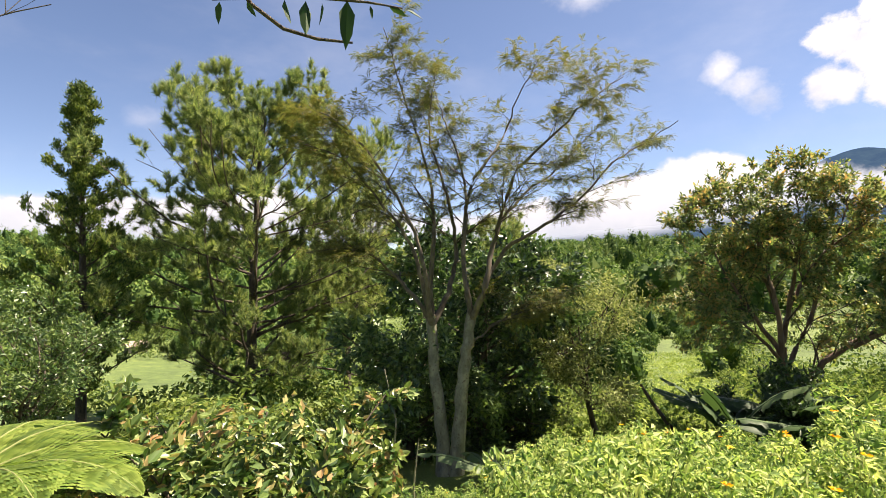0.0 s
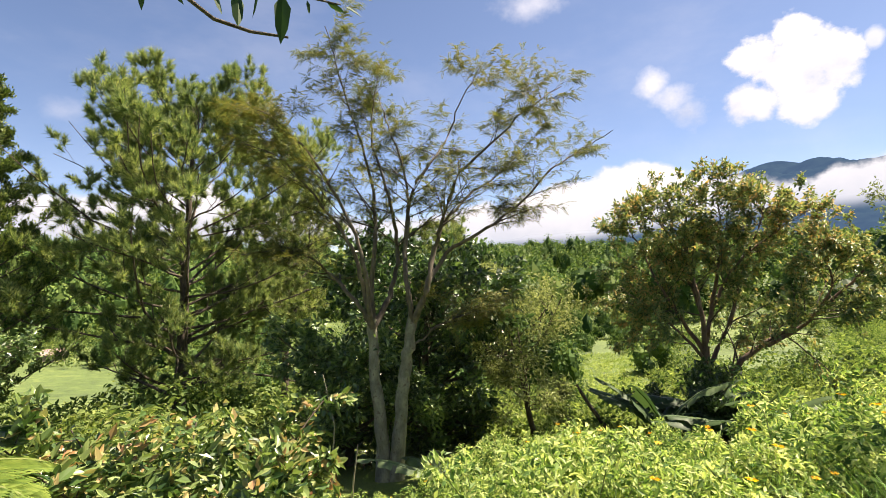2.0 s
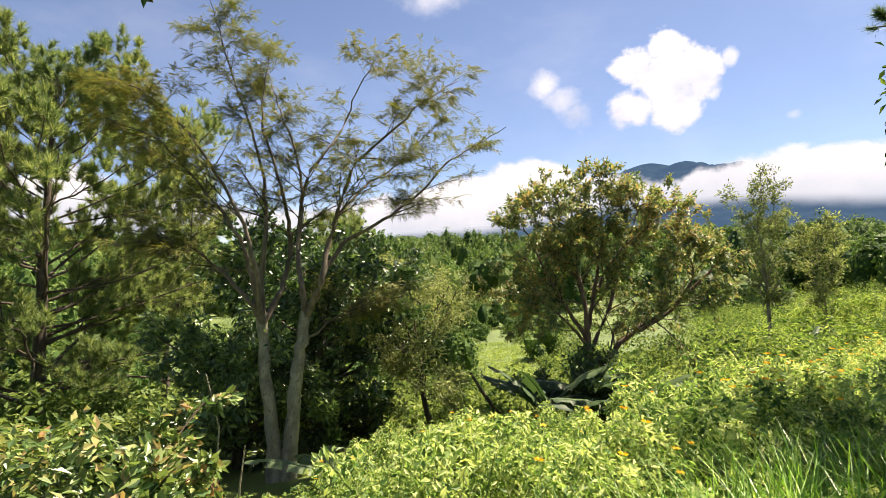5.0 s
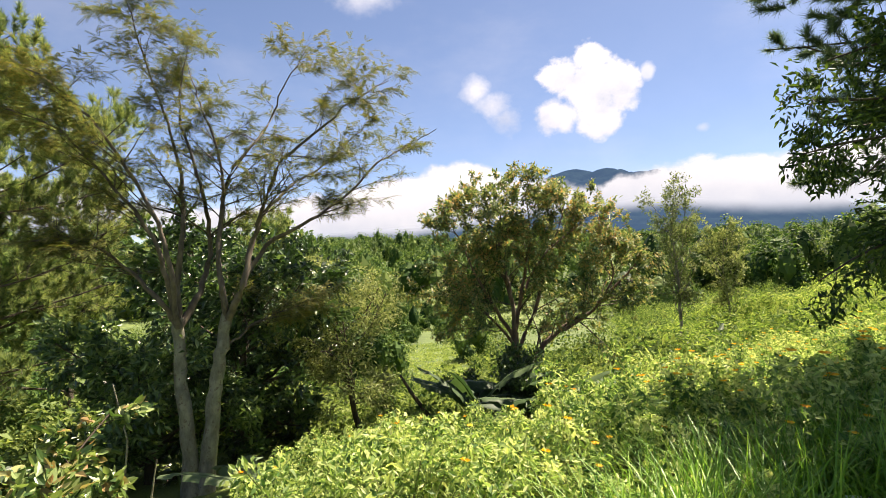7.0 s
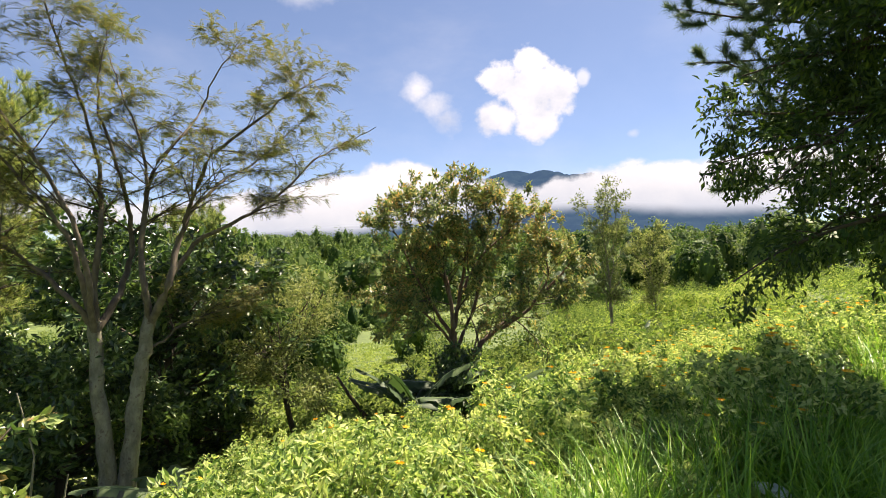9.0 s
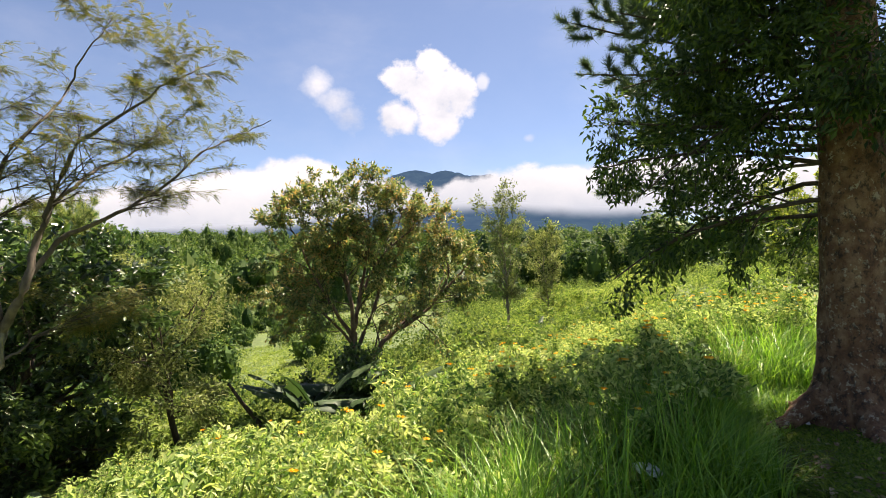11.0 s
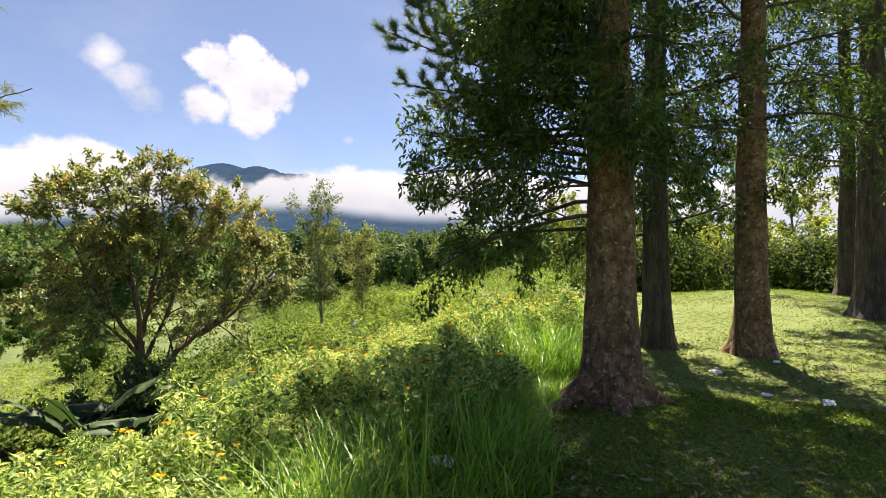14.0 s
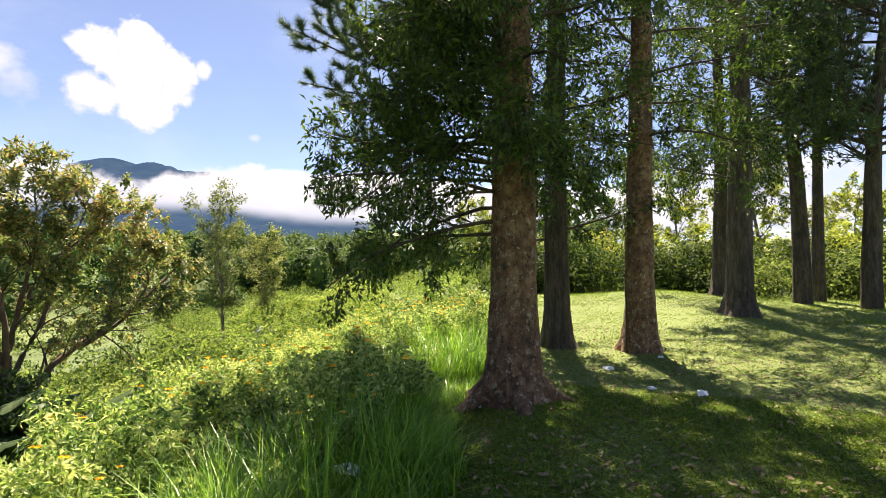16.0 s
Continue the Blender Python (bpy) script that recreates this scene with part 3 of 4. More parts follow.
    tagged(part("twig_crown", mesh_of("twig_crown", *tube(second + third, 4), M_TWIG, True), t), kind="stuff")
    P, D = spots(rng, third, 30000, 0.1)
    v, f = sprays(rng, P, D * [1, 1, 0.3], 0.13, 8, 0.024, 0.5, 0.85)
    part("crown", mesh_of("crown", v, f, M_FEATHER), t)
    return t


def cinnamon_tree():
    """Several red-brown stems that fan out under an open crown of leaf bunches."""
    rng = np.random.default_rng(27)
    t = thing("cinnamon_tree", "airy spreading tree with green and orange leaves", "tree", rest(-7.0, 14.0, 0.1), 7.0)
    limbs = [
        ("trunk", 0.15, 0.1, [(-0.12, -2.8), (-0.15, -1.6), (-0.18, -0.6)]),
        ("limb", 0.07, 0.01, [(-0.18, -0.7), (-0.21, 0.1), (-0.35, 0.9), (-0.55, 1.6), (-1.1, 2.4), (-1.4, 2.8)]),
        ("limb", 0.08, 0.01, [(-0.18, -0.7), (-0.01, 0.3), (0.2, 1.4), (0.25, 2.4), (0.16, 3.2)]),
        ("limb", 0.06, 0.01, [(-0.14, -1.2), (0.45, 0.2), (0.7, 1.4), (1.05, 2.3), (1.15, 2.8)]),
        ("limb", 0.06, 0.01, [(-0.2, -0.7), (-0.97, 0.55), (-1.5, 1.7), (-1.8, 2.3)]),
        ("limb", 0.045, 0.01, [(-0.2, -0.9), (-0.8, -0.1), (-1.5, 0.4), (-2.1, 0.8)]),
        ("limb", 0.05, 0.01, [(0.0, 0.3), (0.6, 1.5), (1.5, 2.2), (1.9, 2.6)]),
        ("limb", 0.05, 0.01, [(-0.2, 0.1), (-0.6, 1.4), (-0.5, 2.3), (-0.5, 2.8)]),
        ("limb", 0.09, 0.02, [(0.0, -1.9), (0.5, -0.95), (1.42, -0.26), (2.3, 0.4), (2.9, 1.0), (3.1, 1.5)]),
        ("limb", 0.06, 0.015, [(1.1, -0.5), (1.9, 0.0), (2.35, 0.9), (2.2, 1.6)]),
    ]
    big = []
    for nm, path in sketched(rng, limbs, -2.8, 0.3):
        part(nm, mesh_of(nm, *tube([path], 9, 0.04, rng), M_BARKRED, True), t)
        if nm == "limb":
            big.append(path)
    second = offshoots(rng, big, 21, 0.14, 1.0, 1.1, 52, 0.4, 0.2, 0.12, 0.0, 6)
    third = offshoots(rng, second, 5, 0.3, 1.0, 0.45, 45, 0.6, 0.2, 0.12, 0.0, 4)
    tagged(part("twig_crown", mesh_of("twig_crown", *tube(second + third, 4), M_TWIG, True), t), kind="stuff")
    P, D = spots(rng, third, 42000, 0.4)
    v, f = leaves(rng, P, D, 0.1, 0.42, 0.35, 0.8, 0.045, 0.2, True, 0.3)
    part("crown", mesh_of("crown", v, f, M_CINNAMON), t)
    return t


def pine(place, height, radius, seed, tufts=2600, per=22, length=0.26, first=0.25, mat=None, lean=0.0, girth=0.16, label="", thick=0.006, reach_az=None, cone=0.0):
    """A pine: level limbs whose twigs turn up and end in tufts of needles; cone > 0 narrows it to the top; reach_az sends long limbs one way."""
    rng = np.random.default_rng(seed)
    trunk = shoot(rng, np.zeros(3), (lean, 0, 1), height, girth, 0.03, 0.2, 0.02, 12)
    arms = []
    n = int(height * 6.5)
    for i in range(n):
        t = first + (0.97 - first) * (i + rng.random()) / n
        p, d = along(trunk[0], t)
        a = rng.random() * 2 * math.pi
        reach = radius * (0.45 + 0.55 * math.sin(math.pi * min(1, (1 - t) / (1 - first) * 0.75 + 0.12))) * (0.6 + 0.6 * rng.random()) * (1 - cone * max(0.0, t - 0.35))
        arms.append(shoot(rng, p, (math.cos(a), math.sin(a), 0.08 + 0.5 * t), reach, girth * 0.32 * (1.1 - t), 0.012, 0.3, 0.12, 7))
    far = []
    if reach_az is not None:
        for i in range(16):
            a, z = radians(reach_az + rng.normal(0, 11)), 3.1 + 3.6 * i / 15
            far.append(shoot(rng, along(trunk[0], z / height)[0], (math.sin(a), math.cos(a), 0.05), radius * (0.7 + 0.28 * rng.random()), 0.03, 0.01, 0.1, 0.06, 7))
    twigs = offshoots(rng, arms, 9, 0.2, 1.0, min(radius * 0.3, 1.0), 55, 0.5, 0.5, 0.12, 0.2, 4)
    tips = offshoots(rng, twigs, 4, 0.2, 1.0, min(radius * 0.15, 0.5), 50, 0.6, 0.9, 0.1, 0.0, 3)
    P, D = spots(rng, tips, tufts, 0.55)
    if far:
        sprigs = offshoots(rng, far, 16, 0.4, 1.0, 0.6, 50, 0.5, 0.4, 0.12, 0.2, 4)
        Q, E = spots(rng, sprigs + far, 2400, 0.5)
        P, D, arms, twigs = np.concatenate([P, Q]), np.concatenate([D, E]), arms + far, twigs + sprigs
    v, f = needles(rng, P, D + [0, 0, 0.35], per, length, thick, 0.6, 0.0)
    return build_tree("pine_tree", label, place, [trunk] + arms + twigs, [("crown", v, f, mat or M_PINE)], M_BARKDARK, 6, arms=len(arms))


def broad_tree(name, label, place, height, radius, seed, mat, bark, n_leaf=9000, leaf=0.16, width=0.45, girth=0.14, first=0.3, arms=14, up=0.6, detail=False, squash=1.0, lift=0.4, stems=1, droop=0.3, jit=0.08, lean=0.0):
    """A broad-leaved tree with one or more stems."""
    rng = np.random.default_rng(seed)
    trunks, main = [], []
    for s in range(stems):
        a = rng.random() * 6.283
        out = 0.0 if stems == 1 else 0.28
        trunks.append(shoot(rng, np.array([math.cos(a), math.sin(a), 0]) * 0.05 * (stems > 1), (math.cos(a) * out + lean, math.sin(a) * out, 1), height * (0.92 - 0.1 * s), girth, girth * 0.15, 0.3, 0.06, 10))
    for pts, rad in trunks:
        for i in range(max(3, arms // stems)):
            t = first + (0.98 - first) * (i + rng.random()) / max(3, arms // stems)
            p, d = along(pts, t)
            a = i * 2.4 + rng.random()
            prof = math.sin(math.pi * min(0.95, max(0.12, 1.02 - (t - first) / (1 - first) * 0.85))) ** 0.6
            main.append(shoot(rng, p, (math.cos(a), math.sin(a), up * (0.5 + t)), radius * prof * (0.75 + 0.4 * rng.random()) * squash, girth * 0.42 * (1.15 - t), 0.012, lift, 0.14, 7))
    twigs = offshoots(rng, main, 6, 0.3, 1.0, radius * 0.38, 48, 0.5, 0.25, 0.15, 0.1, 5)
    fine = offshoots(rng, twigs, 3, 0.3, 1.0, radius * 0.17, 45, 0.6, 0.15, 0.15, 0.0, 3)
    P, D = spots(rng, fine + twigs, n_leaf, 0.3)
    v, f = leaves(rng, P, D, leaf, width, droop, 0.8, jit, 0.15, detail)
    return build_tree(name, label, place, trunks + main + twigs + fine, [("crown", v, f, mat)], bark, 6, arms=len(trunks) - 1 + len(main))


def conical_tree(place, height, radius, seed):
    rng = np.random.default_rng(seed)
    trunk = shoot(rng, np.zeros(3), (0, 0, 1), height, 0.16, 0.02, 0.1, 0.01, 12)
    arms = []
    for i in range(90):
        t = 0.08 + 0.9 * (i + rng.random()) / 90
        p, d = along(trunk[0], t)
        a = i * 2.4 + rng.random()
        arms.append(shoot(rng, p, (math.cos(a), math.sin(a), 0.5), radius * (1.03 - t) * (0.45 + 0.75 * rng.random()), 0.03, 0.008, 0.4, 0.1, 6))
    twigs = offshoots(rng, arms, 7, 0.2, 1.0, 0.28, 45, 0.5, 0.3, 0.12, 0.0, 4)
    P, D = spots(rng, twigs + arms, 60000, 0.2)
    v, f = leaves(rng, P, D + [0, 0, 0.5], 0.1, 0.42, -0.3, 0.6, 0.06)
    return build_tree("conifer_tree", "tall narrow dark green conical conifer", place, [trunk] + arms + twigs, [("crown", v, f, M_CYPRESS)], M_BARKDARK, 5, arms=0)


def tall_tree(az, d, height, girth, seed, bark, crown_low=3.0, radius=3.2, label="", roots=0.0, n_leaf=16000, arms=None, leaf=0.15, arms_n=26, mat=None):
    """A tall shade tree: straight barked trunk with flared foot, and hanging leafy branches."""
    rng = np.random.default_rng(seed)
    place = rest(az, d, 0.06)
    k = 64
    z = np.linspace(0, 1, k) ** 1.5 * height
    pts = np.stack([0.04 * np.sin(z * 0.6 + seed), 0.04 * np.cos(z * 0.5), z], 1)
    rad = girth * (1 - 0.6 * z / height) + girth * 0.55 * np.exp(-z / 0.35)
    sides = 40
    v, f = tube([(pts, rad)], sides)
    ang = np.arctan2(v[:, 1] - 0.04, v[:, 0])
    hgt = v[:, 2]
    flare = 1 + (0.22 * np.exp(-hgt / 0.4) * np.maximum(0, np.sin(ang * 5 + seed))) + 0.035 * np.sin(ang * 9 + hgt * 3) + 0.02 * rng.standard_normal(len(v))
    v[:, :2] *= flare[:, None]
    t = thing("shade_tree", label, "tree", place, 0, "tall trees on the lawn")
    part("trunk", mesh_of("trunk", v, f, bark, True), t)
    for i in range(int(roots)):
        a = i * 6.283 / roots + 0.5
        way = np.array([math.cos(a), math.sin(a), 0])
        q = np.array([way * girth * 0.8 + [0, 0, 0.28], way * girth * 1.5 + [0, 0, 0.12], way * girth * 2.2 + [0, 0, 0.02], way * girth * 3.1 + [0, 0, -0.06]])
        q[1:, :2] += rng.normal(0, 0.05, (3, 2))
        part("root", mesh_of("root", *tube([(q, [0.17, 0.12, 0.08, 0.03])], 9, 0.06, rng), bark, True), t)
    main = []
    for i in range(arms_n):
        tt = (crown_low + (height - crown_low) * ((i + rng.random()) / arms_n) ** 1.15) / height
        p, dd = along(pts, min(0.98, tt ** (1 / 1.5)))
        a = i * 2.4 + rng.random() * 0.8
        main.append(shoot(rng, p, (math.cos(a), math.sin(a), 0.25), radius * (0.6 + 0.5 * rng.random()), 0.032, 0.008, -0.35, 0.12, 7))
    for zz, a, ln, drop in arms or ():
        p = np.array([0, 0, zz])
        main.append(shoot(rng, p, (math.sin(radians(a)), math.cos(radians(a)), 0.2), ln, 0.03, 0.008, drop, 0.1, 8))
    twigs = offshoots(rng, main, 9, 0.15, 1.0, radius * 0.36, 50, 0.45, -0.3, 0.15, 0.1, 5)
    fine = offshoots(rng, twigs, 3, 0.2, 1.0, radius * 0.16, 45, 0.6, -0.2, 0.15, 0.0, 3)
    for w in main:
        part("limb", mesh_of("limb", *tube([w], 6), M_TWIG, True), t)
    tagged(part("twig_crown", mesh_of("twig_crown", *tube(twigs, 4), M_TWIG, True), t), kind="stuff")
    P, D = spots(rng, fine + twigs, n_leaf, 0.15)
    v, f = leaves(rng, P, D, leaf, 0.36, 0.35, 0.8, 0.07)
    part("crown", mesh_of("crown", v, f, mat or M_SHADE), t)
    return t


feathery_tree()
pine(rest(-60.5, 20), 10.7, 6.3, 21, 19000, 16, 0.25, 0.08, label="broad old pine with long yellow-green needles", girth=0.22, thick=0.011, cone=0.75)
pine(rest(-50.4, 22), 10.8, 2.6, 22, 5200, 16, 0.25, 0.25, label="tall slim pine with a bare dark trunk", girth=0.17, thick=0.011, cone=0.3)
pine(rest(-34, 36), 10.0, 3.4, 23, 3200, 20, 0.4, 0.2, label="pine standing farther down the slope", girth=0.2, thick=0.018)
conical_tree(rest(-74.6, 20), 10.6, 3.3, 24)
broad_tree("avocado_tree", "dense dark green broad-leaved tree on the slope", rest(-36.5, 12.5), 3.6, 2.9, 25, M_BROAD, M_BARKDARK, 30000, 0.15, 0.45, 0.16, 0.03, 34, 0.4, lift=0.1, detail=True)
broad_tree("avocado_tree", "dark low bushy tree in the shade of the slope", rest(-44.5, 10.5), 2.3, 1.6, 36, M_BROAD, M_BARKDARK, 13000, 0.13, 0.45, 0.1, 0.03, 16, 0.4, lift=0.1)
broad_tree("sapling", "small sparse light green tree with a forked stem", rest(-24, 12), 3.4, 1.9, 26, M_GREY, M_TWIG, 12000, 0.1, 0.35, 0.06, 0.25, 16, 0.5, stems=2)
cinnamon_tree()
broad_tree("shrub_tree", "dark low bush at the foot of an airy tree", rest(-9.0, 13.0), 0.9, 1.3, 37, M_BROAD, M_BARKDARK, 5000, 0.13, 0.45, 0.05, 0.03, 14, 0.5, stems=3)
broad_tree("slender_tree", "slim upright tree with thin grey-green leaves", rest(9.2, 25), 7.0, 1.9, 28, M_GREY, M_BARKPALE, 5500, 0.15, 0.35, 0.09, 0.25, 26, 1.0, lift=0.8)
broad_tree("slender_tree", "thin half-bare young tree", rest(13.5, 26), 4.6, 1.6, 29, M_GREY, M_BARKPALE, 3500, 0.16, 0.35, 0.06, 0.3, 16, 1.2, lift=0.7)
broad_tree("shrub_tree", "dark leafy tree below the conifer", rest(-79, 14), 2.0, 2.0, 30, M_BROAD, M_BARKDARK, 12000, 0.1, 0.45, 0.1, 0.05, 18)

tall_tree(39.6, 6.6, 11, 0.31, 1, M_BARK, 3.3, 1.6, "massive shade tree with flaking reddish bark and spreading roots", 5, 36000,
          [(2.1 + 0.16 * i, -22 - (i * 37) % 70, (2.1 if i < 10 else 1.3) + (i * 0.37) % 0.8, -0.45 - 0.1 * (i % 3)) for i in range(24)]
          + [(2.9 + 0.25 * i, 180 + (i * 47) % 110, 1.0 + 0.1 * i, -0.8) for i in range(9)], leaf=0.095, arms_n=10)
tall_tree(44.3, 10.8, 12, 0.26, 2, M_BARKDARK, 1.9, 1.9, "dark-barked tall tree behind the massive one", n_leaf=17000, leaf=0.12, arms_n=30)
tall_tree(52.8, 10.8, 12, 0.28, 3, M_BARK, 3.6, 2.7, "straight reddish-barked tall tree on the lawn", n_leaf=18000, leaf=0.12, arms_n=28)
tall_tree(61.7, 17.0, 13, 0.36, 4, M_BARKDARK, 3.6, 3.5, "dark-barked tall tree farther across the lawn", n_leaf=20000, leaf=0.14, arms_n=32)
tall_tree(60.0, 21.5, 13, 0.26, 5, M_BARKDARK, 4.0, 3.2, "dark-barked tree at the back of the lawn", n_leaf=11000, leaf=0.15)
for az, d, reach, seed, first, girth, label in ((66.5, 21.5, 2.8, 31, 0.33, 0.29, "tall reddish-trunked pine at the edge of the lawn"), (67.7, 23, 2.4, 32, 0.38, 0.22, "slim tall pine at the edge of the lawn"), (71.3, 21, 3.0, 33, 0.3, 0.29, "tall pine with a ribbed reddish trunk")):
    pine(rest(az, d), 15, reach, seed, 1700, 18, 0.3, first, label=label, girth=girth, thick=0.014, mat=M_PINEBLUE)
pine(rest(38.6, 9.8), 12, 4.1, 34, 4600, 32, 0.17, 0.45, label="tall blue-green pine half hidden by the shade trees", girth=0.12, thick=0.0042, mat=M_PINEBLUE, reach_az=-75)


# ---- undergrowth ----
def lobe_ball():
    """A small rounded ball of triangles, the heart of a far crown's lobe."""
    bm = bmesh.new()
    bmesh.ops.create_icosphere(bm, subdivisions=1, radius=1)
    v, f = np.array([p.co for p in bm.verts]), np.array([[p.index for p in q.verts] for q in bm.faces])
    bm.free()
    return v, f


BALL = lobe_ball()


def clumps(rng, C, R, H, per, leaf, width=0.55, drop=0.0, lobes=9, dense=False):
    """Leafy mounds at C, R wide and H high: each a heap of rounded lobes, clad in leaves that face outwards; dense ones have a closed heart."""
    m = len(C)
    w = unit(rng.standard_normal((m, lobes, 3)))
    w[:, :, 2] = np.abs(w[:, :, 2])
    mid = w * (0.5 + 0.25 * rng.random((m, lobes, 1)))
    size = (0.3 + 0.25 * rng.random((m, lobes))) * (9 / lobes) ** 0.4
    n = m * per
    i, j = np.repeat(np.arange(m), per), rng.integers(0, lobes, n)
    u = unit(rng.standard_normal((n, 3)) + 0.6 * w[i, j] + [0, 0, 0.25])
    q = mid[i, j] + u * (size[i, j] * (0.75 + 0.3 * rng.random(n)))[:, None]
    P = C[i] + np.stack([q[:, 0] * R[i], q[:, 1] * R[i], H[i] * (0.08 + 0.85 * q[:, 2])], 1)
    around = np.cross(u, rng.standard_normal((n, 3)))
    made = leaves(rng, P, unit(around) + 0.3 * u, leaf, width, drop, 0.3, 0.02, 0.15, face=u * (2.0 if dense else 1.0))
    if not dense:
        return made
    b, f = BALL
    k = m * lobes
    q = mid.reshape(k, 1, 3) + b[None] * size.reshape(k, 1, 1) * (0.55 + 0.25 * rng.random((k, len(b), 1)))
    r, h, c = np.repeat(R, lobes)[:, None], np.repeat(H, lobes)[:, None], np.repeat(C, lobes, 0)
    V = np.stack([c[:, :1] + q[:, :, 0] * r, c[:, 1:2] + q[:, :, 1] * r, c[:, 2:] + h * (0.08 + 0.85 * q[:, :, 2])], -1)
    return joined(made, (V.reshape(-1, 3), (np.arange(k)[:, None, None] * len(b) + f).reshape(-1, 3)))


def scatter(rng, n, az0, az1, d0, d1, keep=None, power=1.0):
    a, d = az0 + (az1 - az0) * rng.random(n), d0 + (d1 - d0) * rng.random(n) ** power
    x, y = d * np.sin(np.radians(a)), d * np.cos(np.radians(a))
    C = np.stack([x, y, ground_z(x, y) - 0.1], 1)
    return C[keep(a, d)] if keep else C


def stuff(name, label, category, vf, mat):
    return tagged(new(name, mesh_of(name, *vf, mat)), label, category, kind="stuff")


def sunflower_shrub(seed):
    """A leafy bush of many stems, with a bunch of leaves at the end of each; returns its meshes and the ends of some stems."""
    rng = np.random.default_rng(seed)
    stems = []
    wide = 0.35 + 0.4 * rng.random()
    for i in range(18):
        a, r = rng.random() * 6.283, 0.3 * rng.random() ** 0.5
        stems.append(shoot(rng, np.array([r * math.cos(a), r * math.sin(a), 0]), (math.cos(a) * wide, math.sin(a) * wide, 1), 0.55 + 0.8 * rng.random(), 0.008, 0.004, -0.1, 0.14, 6))
    side = offshoots(rng, stems, 2, 0.35, 0.9, 0.34, 45, 0.7, 0.5, 0.1, 0.0, 4)
    ends = np.array([p[-1] for p, r in stems + side])
    size = 0.09 + 0.09 * rng.random(len(ends))
    i = rng.integers(0, len(ends), 3700)
    u = unit(rng.standard_normal((3700, 3)) + [0, 0, 0.35])
    P = ends[i] + u * (size[i] * (0.55 + 0.5 * rng.random(3700)))[:, None] * [1, 1, 0.8] - [0, 0, 0.04]
    out = leaves(rng, P, u * 0.8 + unit(np.cross(u, rng.standard_normal((3700, 3)))), 0.068, 0.42, 0.25, 0.3, 0.012, 0.16, face=u + [0, 0, 0.5])
    P, D = spots(rng, stems, 700, 0.3)
    lv = joined(out, leaves(rng, P, D, 0.085, 0.42, 0.2, 1.0, 0.03, 0.16))
    tips = sorted((p[-1] for p, r in stems + side), key=lambda p: -p[2])[:12]
    sv, sf = tube(stems + side, 3)
    sf = np.concatenate([sf[:, [0, 1, 2]], sf[:, [0, 2, 3]]])
    me = mesh_of("foliage", *joined(lv, (sv, sf)), M_SUNFLOWER)
    me.materials.append(M_STEM)
    me.polygons.foreach_set("material_index", np.concatenate([np.zeros(len(lv[1]), np.int32), np.ones(len(sf), np.int32)]))
    return me, [tips[i] for i in rng.permutation(12)]


def flower():
    rng = np.random.default_rng(3)
    a = np.arange(11) * 6.283 / 11
    return mesh_of("flower", *leaves(rng, np.zeros((11, 3)), np.stack([np.cos(a), np.sin(a), np.full(11, 0.2)], 1), 0.037, 0.55, 0, 0.1, 0.0, 0.1), M_PETAL)


SHRUBS = [sunflower_shrub(s) for s in range(40, 46)]
FLOWER = flower()
rng = np.random.default_rng(5)
PLANTED = []
CAP_AZ, CAP = (-55, -37, -31, -22, -7, 2, 13, 23, 31, 40), (24, 21.5, 17, 16, 14.5, 11, 8, 5.2, 2.5, 2)


def plant_shrubs():
    n = 0
    for k in range(7000):
        az, d = -58 + 100 * rng.random(), 2.4 + 17 * rng.random() ** 0.8
        p = bearing(az, d)
        s = (p.y - p.x - 1.5) / 1.414
        if s < max(0.75 + 0.05 * d, 2.7 - 0.25 * d) or (az < -30 and d > 7.0) or (az < -12 and d > 9.5) or (az < 0 and d > 10.5):
            continue
        if az > 2 and d < 5.2 or (az < -46 and d > 3.2) or (az > 24 and d < 7.5):
            continue
        if any((p.x - q[0]) ** 2 + (p.y - q[1]) ** 2 < (0.56 + 0.022 * d) ** 2 for q in PLANTED):
            continue
        g = float(ground_z(p.x, p.y))
        room = 1.6 - d * math.tan(radians(float(np.interp(az, CAP_AZ, CAP)))) - g
        size = min(0.35 + 0.95 * rng.random() + 0.012 * d, room / 1.2 * (0.8 + 0.25 * rng.random()))
        if size < 0.3:
            continue
        PLANTED.append((p.x, p.y))
        t = thing("sunflower_shrub", "bright yellow-green leafy shrub with small orange flowers", "shrub", (p.x, p.y, g - 0.03), 360 * rng.random(), "shrubs on the slope", size)
        fo, tips = SHRUBS[n % 6]
        part("foliage", fo, t)
        for q in tips[:8 if az > 10 else 3 if az > -8 else 2]:
            part("flower", FLOWER, t).location = (q[0], q[1], q[2] + 0.1)
        n += 1


plant_shrubs()

# ---- woods and fields ----
rng = np.random.default_rng(77)


